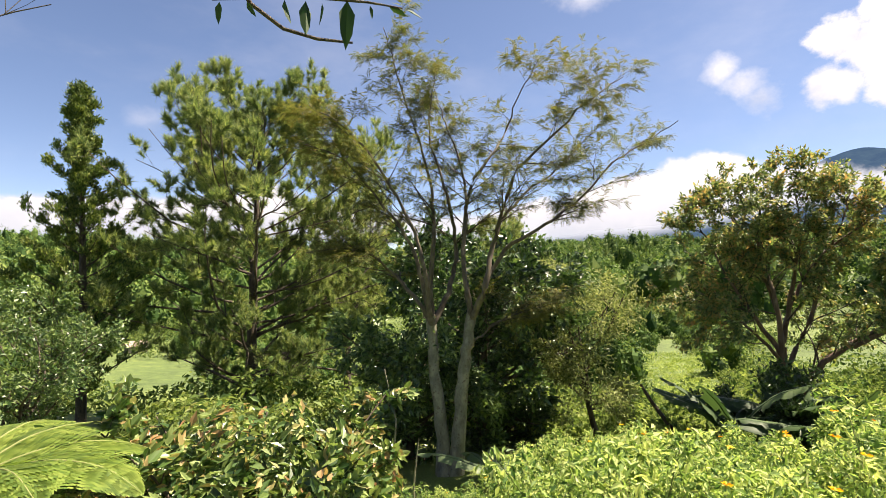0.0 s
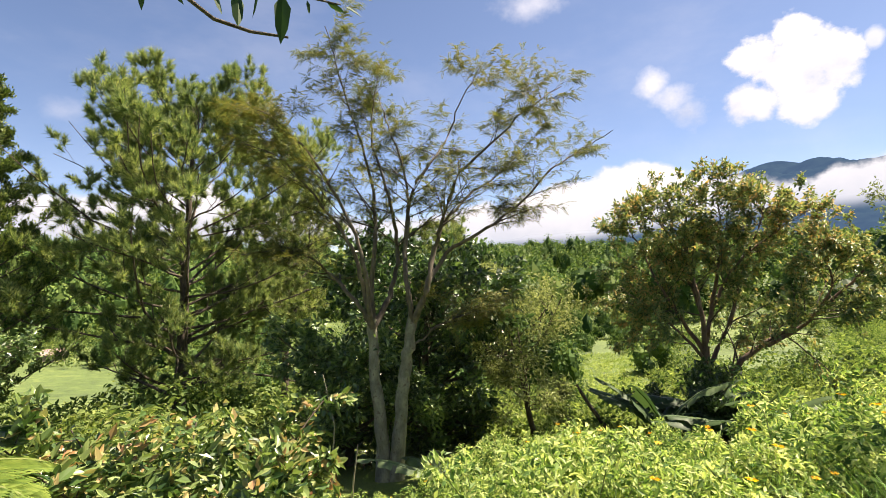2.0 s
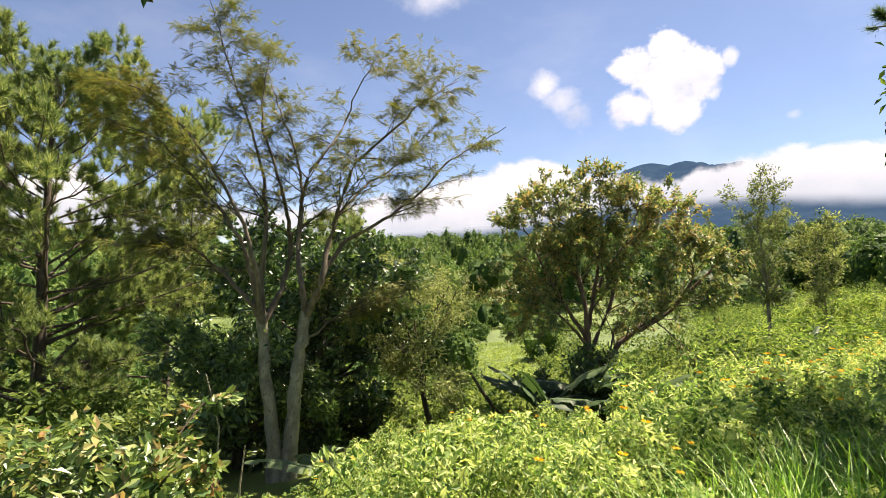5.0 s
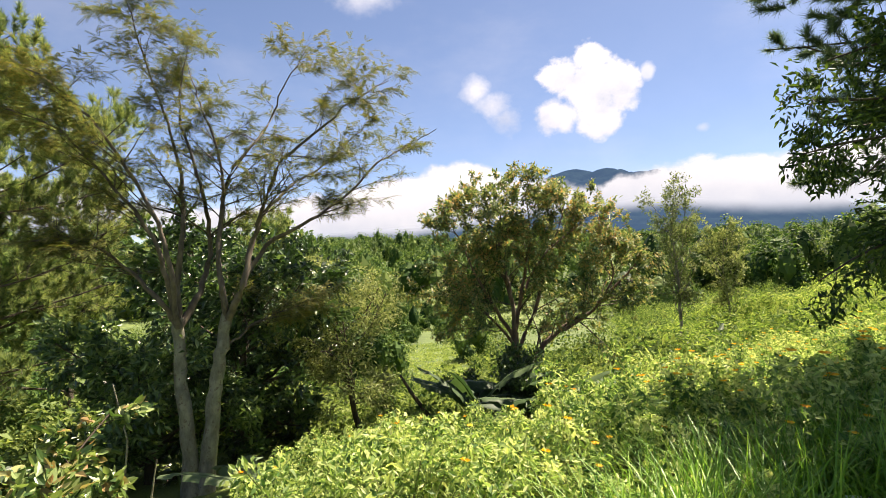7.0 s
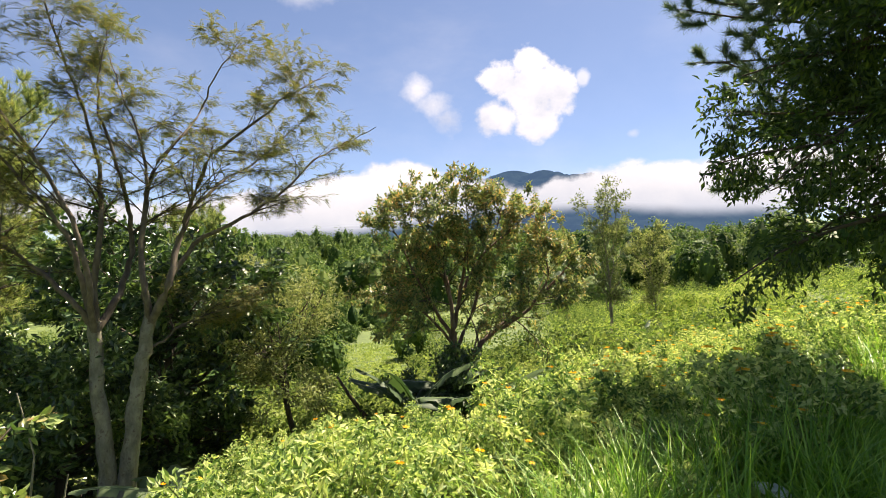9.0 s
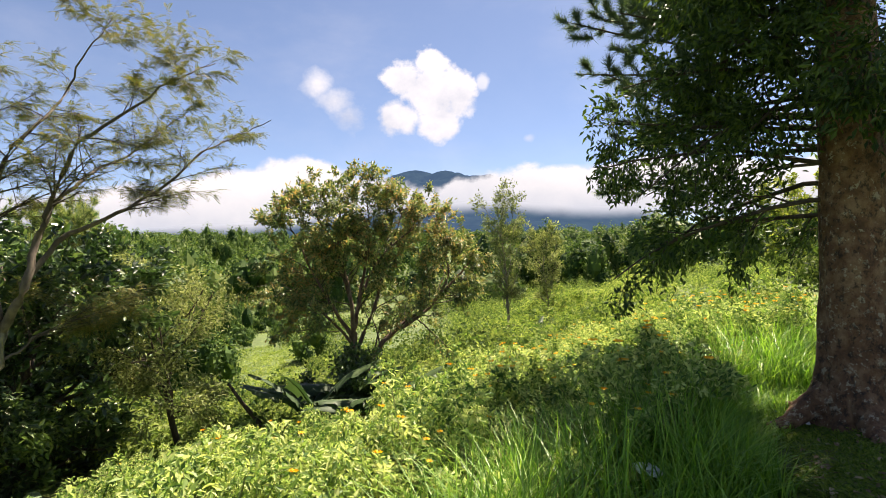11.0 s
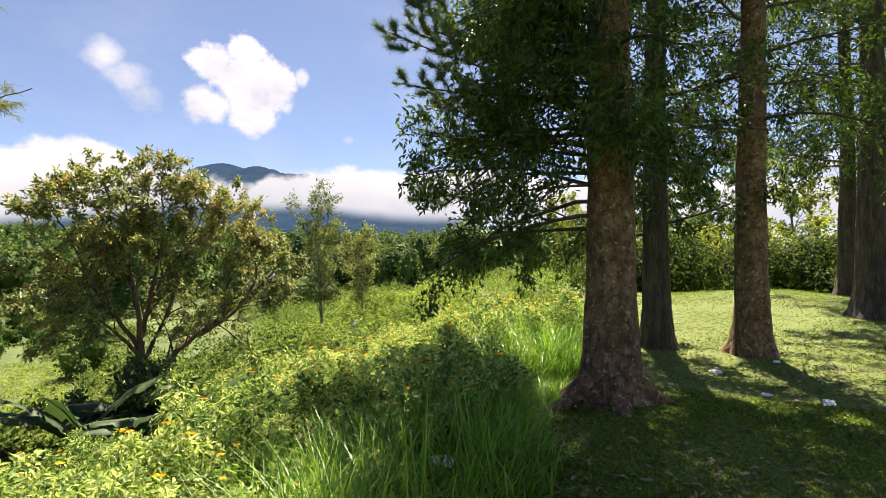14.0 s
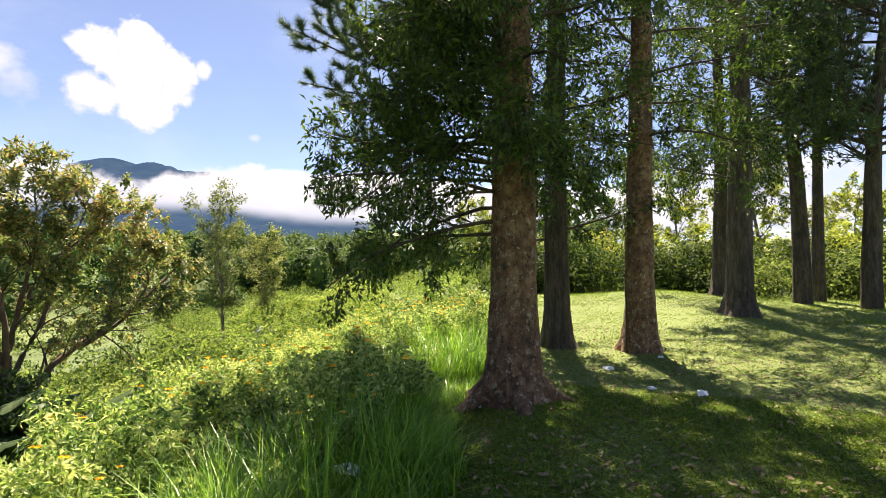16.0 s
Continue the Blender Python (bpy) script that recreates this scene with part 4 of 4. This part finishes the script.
def woods():
    C = scatter(rng, 460, -100, 2, 84, 420, power=1.1)
    R = 3.6 + 3.6 * rng.random(len(C))
    stuff("far_woods", "dense dark green woods on the far hillside", "woods", clumps(rng, C, R, 8 + 7 * rng.random(len(C)), 720, 0.62, 0.7, lobes=14, dense=True), M_WOODS)
    C = scatter(rng, 130, -95, 6, 90, 400)
    stuff("far_light_trees", "lighter yellow-green trees among the far woods", "woods", clumps(rng, C, 3 + 3 * rng.random(len(C)), 7 + 6 * rng.random(len(C)), 720, 0.62, 0.7, lobes=14, dense=True), M_HILL)
    C = scatter(rng, 150, 4, 48, 70, 320)
    stuff("hill_woods", "rounded green trees on the hill beyond the field", "woods", clumps(rng, C, 3.5 + 4 * rng.random(len(C)), 7 + 6 * rng.random(len(C)), 1100, 0.48, 0.7, lobes=14, dense=True), M_HILL)
    C = scatter(rng, 160, -100, 48, 430, 1200)
    stuff("ridge_woods", "dark tree line on the ridge under the cloud", "woods", clumps(rng, C, 9 + 8 * rng.random(len(C)), 9 + 10 * rng.random(len(C)), 360, 2.0, 0.7, dense=True), M_WOODS)


def valley_bushes():
    open_land = lambda a, d: ~(((a > -20) & (a < -12) & (d > 27) & (d < 58)) | ((a < -62) & (a > -74) & (d > 22) & (d < 50)) | ((a > 0) & (a < 5) & (d > 45) & (d < 62)))
    C = scatter(rng, 680, -95, 12, 17, 110, open_land, 1.0)
    far = np.hypot(C[:, 0], C[:, 1]) / 50
    stuff("valley_bushes", "mixed green bushes on the valley floor", "bushes", clumps(rng, C, (0.7 + 1.2 * rng.random(len(C))) * (0.8 + 0.5 * far), (0.6 + 1.6 * rng.random(len(C))) * (0.8 + 0.4 * far), 360, 0.22), M_FIELD)
    C = scatter(rng, 900, -34, 15, 10, 42, lambda a, d: ~((a > -20) & (a < -12) & (d > 26)), 0.8)
    stuff("low_bushes", "low green bushes and weeds at the foot of the slope", "bushes", clumps(rng, C, 0.35 + 0.6 * rng.random(len(C)), 0.3 + 0.7 * rng.random(len(C)), 150, 0.14), M_FIELD)
    C = scatter(rng, 700, -21, -11, 24, 60)
    stuff("meadow_tufts", "low yellow-green tufts over the open meadow", "grass", clumps(rng, C, 0.4 + 0.6 * rng.random(len(C)), 0.12 + 0.25 * rng.random(len(C)), 60, 0.16, 0.35), M_MEADOW)
    C = scatter(rng, 115, -95, -10, 28, 112, open_land)
    stuff("valley_trees", "small dark trees about the valley floor", "trees", clumps(rng, C, 1.5 + 1.6 * rng.random(len(C)), 2 + 3.5 * rng.random(len(C)), 800, 0.26, 0.6, lobes=12, dense=True), M_WOODS)
    C = scatter(rng, 400, 3, 44, 15, 125, lambda a, d: ~((a > 36) & (d < 30)) & ~((a < 8) & (d < 30)), 0.9)
    far = np.hypot(C[:, 0], C[:, 1]) / 50
    stuff("field_bushes", "feathery yellow-green bushes across the field", "bushes", clumps(rng, C, (1.0 + 1.3 * rng.random(len(C))) * (0.8 + 0.5 * far), (1.0 + 1.0 * rng.random(len(C))) * (0.8 + 0.4 * far), 650, 0.17, 0.36, 0.3), M_MEADOW)
    C = scatter(rng, 40, 10, 24, 24, 44)
    stuff("bamboo_bushes", "arching feathery bamboo-like clumps", "bushes", clumps(rng, C, 1.3 + 0.8 * rng.random(len(C)), 1.6 + 0.9 * rng.random(len(C)), 900, 0.22, 0.25, 0.5), M_MEADOW)
    C = scatter(rng, 60, -72, -30, 9, 17, lambda a, d: (a < -52) | (d > 14))
    stuff("slope_bushes", "green undergrowth under the pines", "bushes", clumps(rng, C, 0.6 + 0.7 * rng.random(len(C)), 0.5 + 0.9 * rng.random(len(C)), 700, 0.15), M_FIELD)


def back_hedge():
    C = scatter(rng, 95, 38, 95, 25.5, 31)
    stuff("hedge", "dark clipped hedge behind the lawn", "hedge", clumps(rng, C, 1.7 + 0.5 * rng.random(len(C)), 1.9 + 1.0 * rng.random(len(C)), 850, 0.2), M_HEDGE)
    C = scatter(rng, 42, 40, 95, 30, 40)
    stuff("garden_bushes", "tall sunlit yellow-green bushes over the hedge", "bushes", clumps(rng, C, 1.4 + 1.2 * rng.random(len(C)), 2.6 + 1.8 * rng.random(len(C)), 900, 0.2), M_LIGHTWOOD)
    C = scatter(rng, 16, 60, 95, 23, 25)
    stuff("low_hedge", "pale green low bushes before the hedge", "hedge", clumps(rng, C, 1.0 + 0.5 * rng.random(len(C)), 0.9 + 1.2 * rng.random(len(C)), 900, 0.16), M_FIELD)
    for i, (a, d, h, m) in enumerate(((63.5, 36, 8.0, M_LIGHTWOOD), (56, 40, 6.5, M_LIGHTWOOD), (50, 42, 7.0, M_WOODS), (77, 38, 7.5, M_LIGHTWOOD), (85, 36, 9, M_LIGHTWOOD), (43, 40, 6.0, M_WOODS), (70, 44, 5.0, M_LIGHTWOOD), (36, 46, 6.5, M_LIGHTWOOD))):
        broad_tree("garden_tree", "light green tree behind the hedge", rest(a, d), h, 3.2, 60 + i, m, M_BARKPALE, 7000, 0.22, 0.5, 0.16, 0.25, 12)


# ---- near plants ----
def coffee_shrub():
    rng = np.random.default_rng(9)
    t = thing("coffee_shrub", "wide glossy green shrub with some reddening leaves", "shrub", rest(-61.5, 4.7), 0)
    stems = []
    for i in range(16):
        a = rng.random() * 6.283
        stems.append(shoot(rng, np.array([math.cos(a), math.sin(a), 0]) * 0.15, (math.cos(a) * 0.85, math.sin(a) * 0.85, 1), 1.15 + 0.8 * rng.random(), 0.022, 0.006, 0.0, 0.1, 8))
    side = offshoots(rng, stems, 9, 0.2, 1.0, 0.5, 60, 0.6, 0.2, 0.12, 0.2, 5)
    for w in stems:
        part("stem", mesh_of("stem", *tube([w], 6), M_TWIG, True), t)
    tagged(part("twig_crown", mesh_of("twig_crown", *tube(side, 4), M_TWIG, True), t), kind="stuff")
    P, D = spots(rng, side + stems, 10500, 0.3)
    v, f = leaves(rng, P, D, 0.1, 0.52, 0.3, 0.8, 0.03, 0.18, True, 0.2)
    C = np.array([(math.cos(a) * r, math.sin(a) * r, z) for a, r, z in [(i * 1.05, 0.72, 0.1 + 0.12 * (i % 2)) for i in range(6)] + [(0.4, 0.25, 0.55), (3.4, 0.3, 0.5)]])
    shell = clumps(rng, C, 0.5 + 0.12 * rng.random(8), 1.0 + 0.25 * rng.random(8), 620, 0.11, 0.43, 0.35)
    part("foliage", mesh_of("foliage", v, f, M_COFFEE), t)
    part("outer_foliage", mesh_of("outer_foliage", *shell, M_COFFEE), t)


def tree_fern():
    rng = np.random.default_rng(10)
    t = thing("tree_fern", "tree fern with wide arching light green fronds", "fern", rest(-85, 4.3), 0)
    trunk = shoot(rng, np.zeros(3), (0, 0, 1), 1.15, 0.09, 0.07, 0, 0.02, 6)
    part("trunk", mesh_of("trunk", *tube([trunk], 12, 0.1, rng), M_BARKDARK, True), t)
    for i in range(11):
        a = i * 6.283 / 11 + rng.random() * 0.3
        pts, rad = shoot(rng, trunk[0][-1], (math.cos(a), math.sin(a), 0.75), 1.15, 0.012, 0.003, -1.1, 0.03, 14)
        q = []
        for j in range(2, 42):
            p, d = along(pts, j / 42)
            side = unit(np.cross(d, [0, 0, 1.0]))
            ln = 0.34 * math.sin(math.pi * min(0.97, 0.12 + 0.86 * j / 42)) ** 0.8
            for s in (-1, 1):
                way = unit(side * s + d * 0.35 - np.array([0, 0, 0.12]))
                for m in range(9):
                    u = (m + 0.5) / 9
                    q.append((p + way * ln * u, d, way, 0.07 * (1 - 0.7 * u)))
        P = np.array([x[0] for x in q])
        d, way, ll = np.array([x[1] for x in q]), np.array([x[2] for x in q]), np.array([x[3] for x in q])[:, None]
        w = way * ll * 0.42
        V = np.stack([P - d * ll, P - w, P + d * ll, P + w], 1).reshape(-1, 3)
        F = np.arange(len(V)).reshape(-1, 4)
        fr = part("frond", mesh_of("frond", V, F, M_FERN), t)
        part("midrib", mesh_of("midrib", *tube([(pts, rad)], 5), M_STEM, True), fr)


def banana_leaf(rng, start, way, length, broad, lift=-0.8):
    """A long blade on a thick rib, its edges torn into strips."""
    k = 22
    pts, rad = shoot(rng, start, way, length, 0.022, 0.005, lift, 0.04, k)
    tang = unit(np.gradient(pts, axis=0))
    V, F = [], []
    tear = 0.75 + 0.35 * rng.random((k, 2))
    sag = 0.1 + 0.5 * rng.random((k, 2))
    for i, p in enumerate(pts):
        t = i / (k - 1)
        s = unit(np.cross(tang[i], [0, 0, 1.0]))
        w = broad * (0.1 if t < 0.12 else math.sin(math.pi * min(0.97, 0.15 + 0.84 * t)) ** 0.5)
        for side in (0, 1):
            q = s * (w * tear[i, side] * (1 - 2 * side))
            for u, drop in ((0.0, 0.0), (0.5, -0.12), (1.0, sag[i, side])):
                V.append(p + q * u - np.array([0, 0, drop * w * u]))
        if i:
            for side in (0, 3):
                for j in (0, 1):
                    if j == 1 and rng.random() < 0.22:
                        continue
                    F.append((6 * i - 6 + side + j, 6 * i - 5 + side + j, 6 * i + 1 + side + j, 6 * i + side + j))
    return joined((np.array(V), np.array(F)), tube([(pts, rad)], 4))


def banana_plant(az, d, seed, count, length, label, height=0.8, toward=None, mat=None):
    rng = np.random.default_rng(seed)
    t = thing("banana_plant", label, "banana plant", rest(az, d), 0)
    stem = shoot(rng, np.zeros(3), (0.05, 0, 1), height, 0.11, 0.06, 0, 0.03, 6)
    part("stem", mesh_of("stem", *tube([stem], 10, 0.04, rng), M_STEM, True), t)
    for i in range(count):
        a = (i * 2.4 + rng.random()) if toward is None else radians(90 - toward) + (i - count / 2) * 0.6
        steep = 0.15 + 1.5 * rng.random() ** 1.5 if toward is None else 0.45
        part("leaf", mesh_of("leaf", *banana_leaf(rng, stem[0][-1 - i % 3], (math.cos(a), math.sin(a), steep), length * (0.7 + 0.5 * rng.random()), 0.12 * length, -0.35 - 0.5 * rng.random()), mat or M_BANANA, True), t)


def tall_grass():
    rng = np.random.default_rng(12)
    n = 85000
    x, y = -1.5 + 9 * rng.random(n), 1.0 + 11 * rng.random(n)
    s, d, a = (y - x - 1.5) / 1.414, np.hypot(x, y), np.degrees(np.arctan2(x, y))
    edge = 0.12 * np.sin(x * 2.3) + 0.1 * np.sin(y * 3.1)
    keep = (s > -0.1 + edge) & (s < 2.3 + 0.4 * np.sin(x * 3) - 0.1 * d) & (a > -4 + 6 * np.sin(y * 2)) & (d > 1.9) & (d < 12) & (rng.random(n) < 0.45 + 0.55 * (np.sin(x * 5) * np.sin(y * 4.3) > -0.3))
    keep &= ~((a > 11) & (a < 24) & (d > 2.7) & (d < 4.6)) | (rng.random(n) < 0.4)
    x, y, s, d = x[keep], y[keep], s[keep], d[keep]
    P = np.stack([x, y, ground_z(x, y) - 0.01], 1)
    tall = 0.35 + 0.65 * np.clip((s - edge[keep]) / 0.7, 0, 1)
    tall *= np.where(np.hypot(x - 4.2, y - 5.1) < 1.3, 0.4, 1.0)
    v, f = blades(rng, P, 0.9 * tall, 0.0085, 0.85, 4)
    stuff("tall_grass", "lush tall green grass along the edge of the lawn", "grass", (v, f), M_TALLGRASS)


def lawn_grass():
    rng = np.random.default_rng(13)
    P, G = [], []
    for n, d0, d1 in ((170000, 2.2, 7.5), (170000, 6.5, 26)):
        a, d = np.radians(5 + 85 * rng.random(n)), d0 + (d1 - d0) * rng.random(n) ** 0.8
        x, y = d * np.sin(a), d * np.cos(a)
        keep = (y - x < 1.6 + 0.15 * np.sin(x * 2.1)) & (rng.random(n) < 0.5 + 0.5 * (np.sin(x * 1.9 + np.sin(y * 2.7)) * np.sin(y * 1.6) > -0.35))
        P.append(np.stack([x, y, ground_z(x, y) - 0.004], 1)[keep])
        G.append((1 + 0.03 * d)[keep])
    P, G = np.concatenate(P), np.concatenate(G)
    v, f = leaves(rng, P, rng.standard_normal((len(P), 3)) * [1, 1, 0.2] + [0, 0, 0.45], 0.044, 0.24, 0.0, 0.3, 0.0, 0.2)
    c = np.repeat(P, 4, 0)
    v = c + (v - c) * np.repeat(G, 4)[:, None]
    stuff("lawn_grass", "short patchy lawn grass", "grass", (v, f), M_GRASS)
    n = 4500
    a, d = np.radians(15 + 75 * rng.random(n)), 2.5 + 12 * rng.random(n)
    x, y = d * np.sin(a), d * np.cos(a)
    k = y - x < 1.3
    P = np.stack([x, y, ground_z(x, y) + 0.02], 1)[k]
    v, f = leaves(rng, P, rng.standard_normal((len(P), 3)) * [1, 1, 0.05], 0.07, 0.5, 0.0, 0.1, 0.0, 0.2, True, 0.6)
    stuff("fallen_leaves", "dry brown leaves scattered over the lawn", "fallen leaves", (v, f), M_DRY)


def litter(az, d, size, label, lift=0.02, seed=1):
    rng = np.random.default_rng(seed)
    bm = bmesh.new()
    bmesh.ops.create_icosphere(bm, subdivisions=3, radius=1)
    for v in bm.verts:
        k = 1 + 0.5 * noise.noise(v.co * 1.7 + Vector((seed * 7, 0, 0))) + 0.3 * noise.noise(v.co * 4.5 + Vector((0, seed * 5, 0)))
        v.co = Vector((v.co.x * k * size, v.co.y * k * size * 0.65, max(-0.3, v.co.z) * k * size * 0.4))
    me = bpy.data.meshes.new("litter")
    bm.to_mesh(me)
    bm.free()
    me.materials.append(M_LITTER)
    x, y, z = rest(az, d, 0)
    ob = new("plastic_litter", me)
    ob.matrix_basis = pose(x, y, z + lift, 0, 0, 70 * seed)
    tagged(ob, label, "litter", "litter on the lawn")


def overhanging_branch():
    """A limb of the tree beside the viewer, with leathery fig leaves."""
    rng = np.random.default_rng(14)
    b = bearing(-112, 3.2)
    t = thing("fig_tree", "fig tree stem with an overhanging leafy limb", "tree", (b.x, b.y, float(ground_z(b.x, b.y)) - 0.05), 0)
    top = np.array([0.1, 0.1, 4.6])
    part("trunk", mesh_of("trunk", *tube([(np.array([[0, 0, 0], [0.02, 0.03, 1.5], [0.06, 0.05, 3.2], top]), [0.14, 0.12, 0.1, 0.08])], 12, 0.04, rng), M_BARKDARK, True), t)
    base = np.array([b.x, b.y, float(ground_z(b.x, b.y)) - 0.05])

    def eye(az, el, d):
        p = bearing(az, d)
        return np.array([p.x - 0.2, p.y - 0.15, 1.6 + d * math.tan(radians(el))]) - base

    main = np.array([top, top * 0.5 + eye(-68, 40, 2.3) * 0.5 + [0, 0, 0.5], eye(-66, 34, 2.3), eye(-59.9, 26.2, 2.2), eye(-56.6, 24.4, 2.2), eye(-53.1, 23.8, 2.2), eye(-49.3, 23.7, 2.2)])
    part("limb", mesh_of("limb", *tube([(main, [0.05, 0.04, 0.02, 0.009, 0.008, 0.007, 0.005])], 7), M_BARKDARK, True), t)
    k = 0
    sprig = [eye(-66, 34, 2.3), eye(-63.5, 26.1, 2.15), eye(-54.3, 27.5, 2.15), eye(-47.7, 27.5, 2.15), eye(-43.8, 27.1, 2.15)]
    part("limb", mesh_of("limb", *tube([(np.array(sprig), [0.02, 0.01, 0.008, 0.005, 0.003])], 6), M_BARKDARK, True), t)
    for az, el, ln, dn in ((-62.9, 25.9, 0.1, 0.95), (-60.3, 26.3, 0.06, 0.5), (-56.5, 27.0, 0.08, 0.9), (-54.3, 27.1, 0.13, 0.85), (-52.6, 27.1, 0.13, 1), (-49.9, 27.5, 0.14, 1), (-47.4, 27.2, 0.08, 0.8), (-45.3, 27.2, 0.09, 0.15), (-43.5, 27.0, 0.06, 0.15)):
        v, f = leaves(rng, eye(az, el, 2.15)[None], np.array([[0.3 * (1 - dn), 0.4 * (1 - dn), -dn]]), ln * 1.15, 0.32, 0.0, 0.06, 0.0, 0.12, True)
        part("leaf", mesh_of("leaf", v, f, M_FIG), t)
    twig = shoot(rng, eye(-92, 17, 2.6), unit(eye(-79, 21, 2.5) - eye(-92, 17, 2.6)), 0.75, 0.006, 0.002, 0.1, 0.1, 7)
    fine = offshoots(rng, [twig], 6, 0.2, 0.95, 0.3, 40, 0.6, 0.3, 0.1, 0.2, 4)
    tagged(part("bare_twigs", mesh_of("bare_twigs", *tube([twig] + fine + [(np.array([top * [1, 1, 0.6], eye(-92, 17, 2.6)]), [0.012, 0.006])], 4), M_TWIG, True), t), kind="stuff")


def dead_stick(az, d, pts, r, label):
    p = rest(az, d)
    ob = new("dead_stick", mesh_of("dead_stick", *tube([(np.array(pts, float), np.linspace(r, r * 0.4, len(pts)))], 6, 0.05, rng), M_BARKPALE if "pale" in label else M_TWIG, True))
    ob.matrix_basis = pose(*p, 0, 0, -az)
    tagged(ob, label, "stick")


def far_house(az, d):
    t = thing("house", "small far house with a rusty red roof", "house", rest(az, d, 0.1), -az + 20, "", 0.42)
    w = plain_material("pale wall", (0.2, 0.17, 0.14))
    r = plain_material("rusty roof", (0.3, 0.21, 0.18))
    box = np.array([(x, y, z) for x in (-2.2, 2.2) for y in (-1.6, 1.6) for z in (0, 2.1)])
    part("wall", mesh_of("wall", box, [(0, 4, 5, 1), (2, 3, 7, 6), (0, 1, 3, 2), (4, 6, 7, 5)], w), t)
    V = np.array([(x, y, z + o) for o in (0, 0.12) for x in (-2.5, 2.5) for y, z in ((-2, 2.0), (0, 3.0), (2, 2.0))])
    part("roof", mesh_of("roof", V, [(0, 3, 4, 1), (1, 4, 5, 2), (6, 7, 10, 9), (7, 8, 11, 10), (0, 1, 7, 6), (1, 2, 8, 7), (3, 9, 10, 4), (4, 10, 11, 5), (0, 6, 9, 3), (2, 5, 11, 8)], r), t)


woods()
valley_bushes()
back_hedge()
coffee_shrub()
tree_fern()
banana_plant(-11.5, 11.6, 70, 11, 1.75, "banana plant with dark drooping leaves at the foot of a tree", 0.7)
banana_plant(-5.2, 11.4, 71, 12, 1.8, "banana plant with broad dark leaves", 0.6)
banana_plant(-8.6, 12.4, 74, 11, 1.9, "banana plant with dark leaning leaves", 0.9)
banana_plant(-35.5, 7.6, 72, 4, 1.15, "young banana plant with pale torn leaves", 0.35, -70, M_BANANAPALE)
banana_plant(11.5, 19, 73, 6, 1.4, "small banana plant among the slope bushes", 0.7)
tall_grass()
lawn_grass()
for i, (a, d, s) in enumerate(((35.8, 6.4, 0.06), (49.4, 8.8, 0.09), (58.2, 7.5, 0.1), (53.6, 7.6, 0.06), (54.5, 10.0, 0.06), (16.9, 4.6, 0.1), (21.9, 4.5, 0.12))):
    litter(a, d, s, "crumpled piece of white plastic lying in the grass", 0.03 if i < 5 else 0.24, i + 1)
overhanging_branch()
dead_stick(8.5, 3.0, [(0, 0, 0), (-0.12, 0.1, 0.3), (0.03, 0.15, 0.5), (0.2, 0.2, 0.68)], 0.012, "dark bare stick standing in the tall grass")
dead_stick(-46.5, 7.4, [(0, 0, 0), (-0.05, 0, 0.7), (-0.02, 0, 1.2), (-0.18, 0, 1.9)], 0.018, "pale bare dead stem on the slope")
dead_stick(-45, 7.0, [(0, 0, 0), (0.02, 0, 0.5), (0.08, 0, 1.0)], 0.02, "pale broken stake on the slope")
dead_stick(-15.5, 12.0, [(0, 0, 0), (-0.3, 0, 0.5), (-0.75, 0, 1.1), (-1.0, 0, 1.5)], 0.07, "dark broken banana stalk leaning over")
far_house(-70.1, 62)
dead_stick(51.2, 10.5, [(0, 0, 0), (0.02, 0, 0.7), (0.0, 0, 1.45)], 0.025, "dark post leaning against a tree trunk")
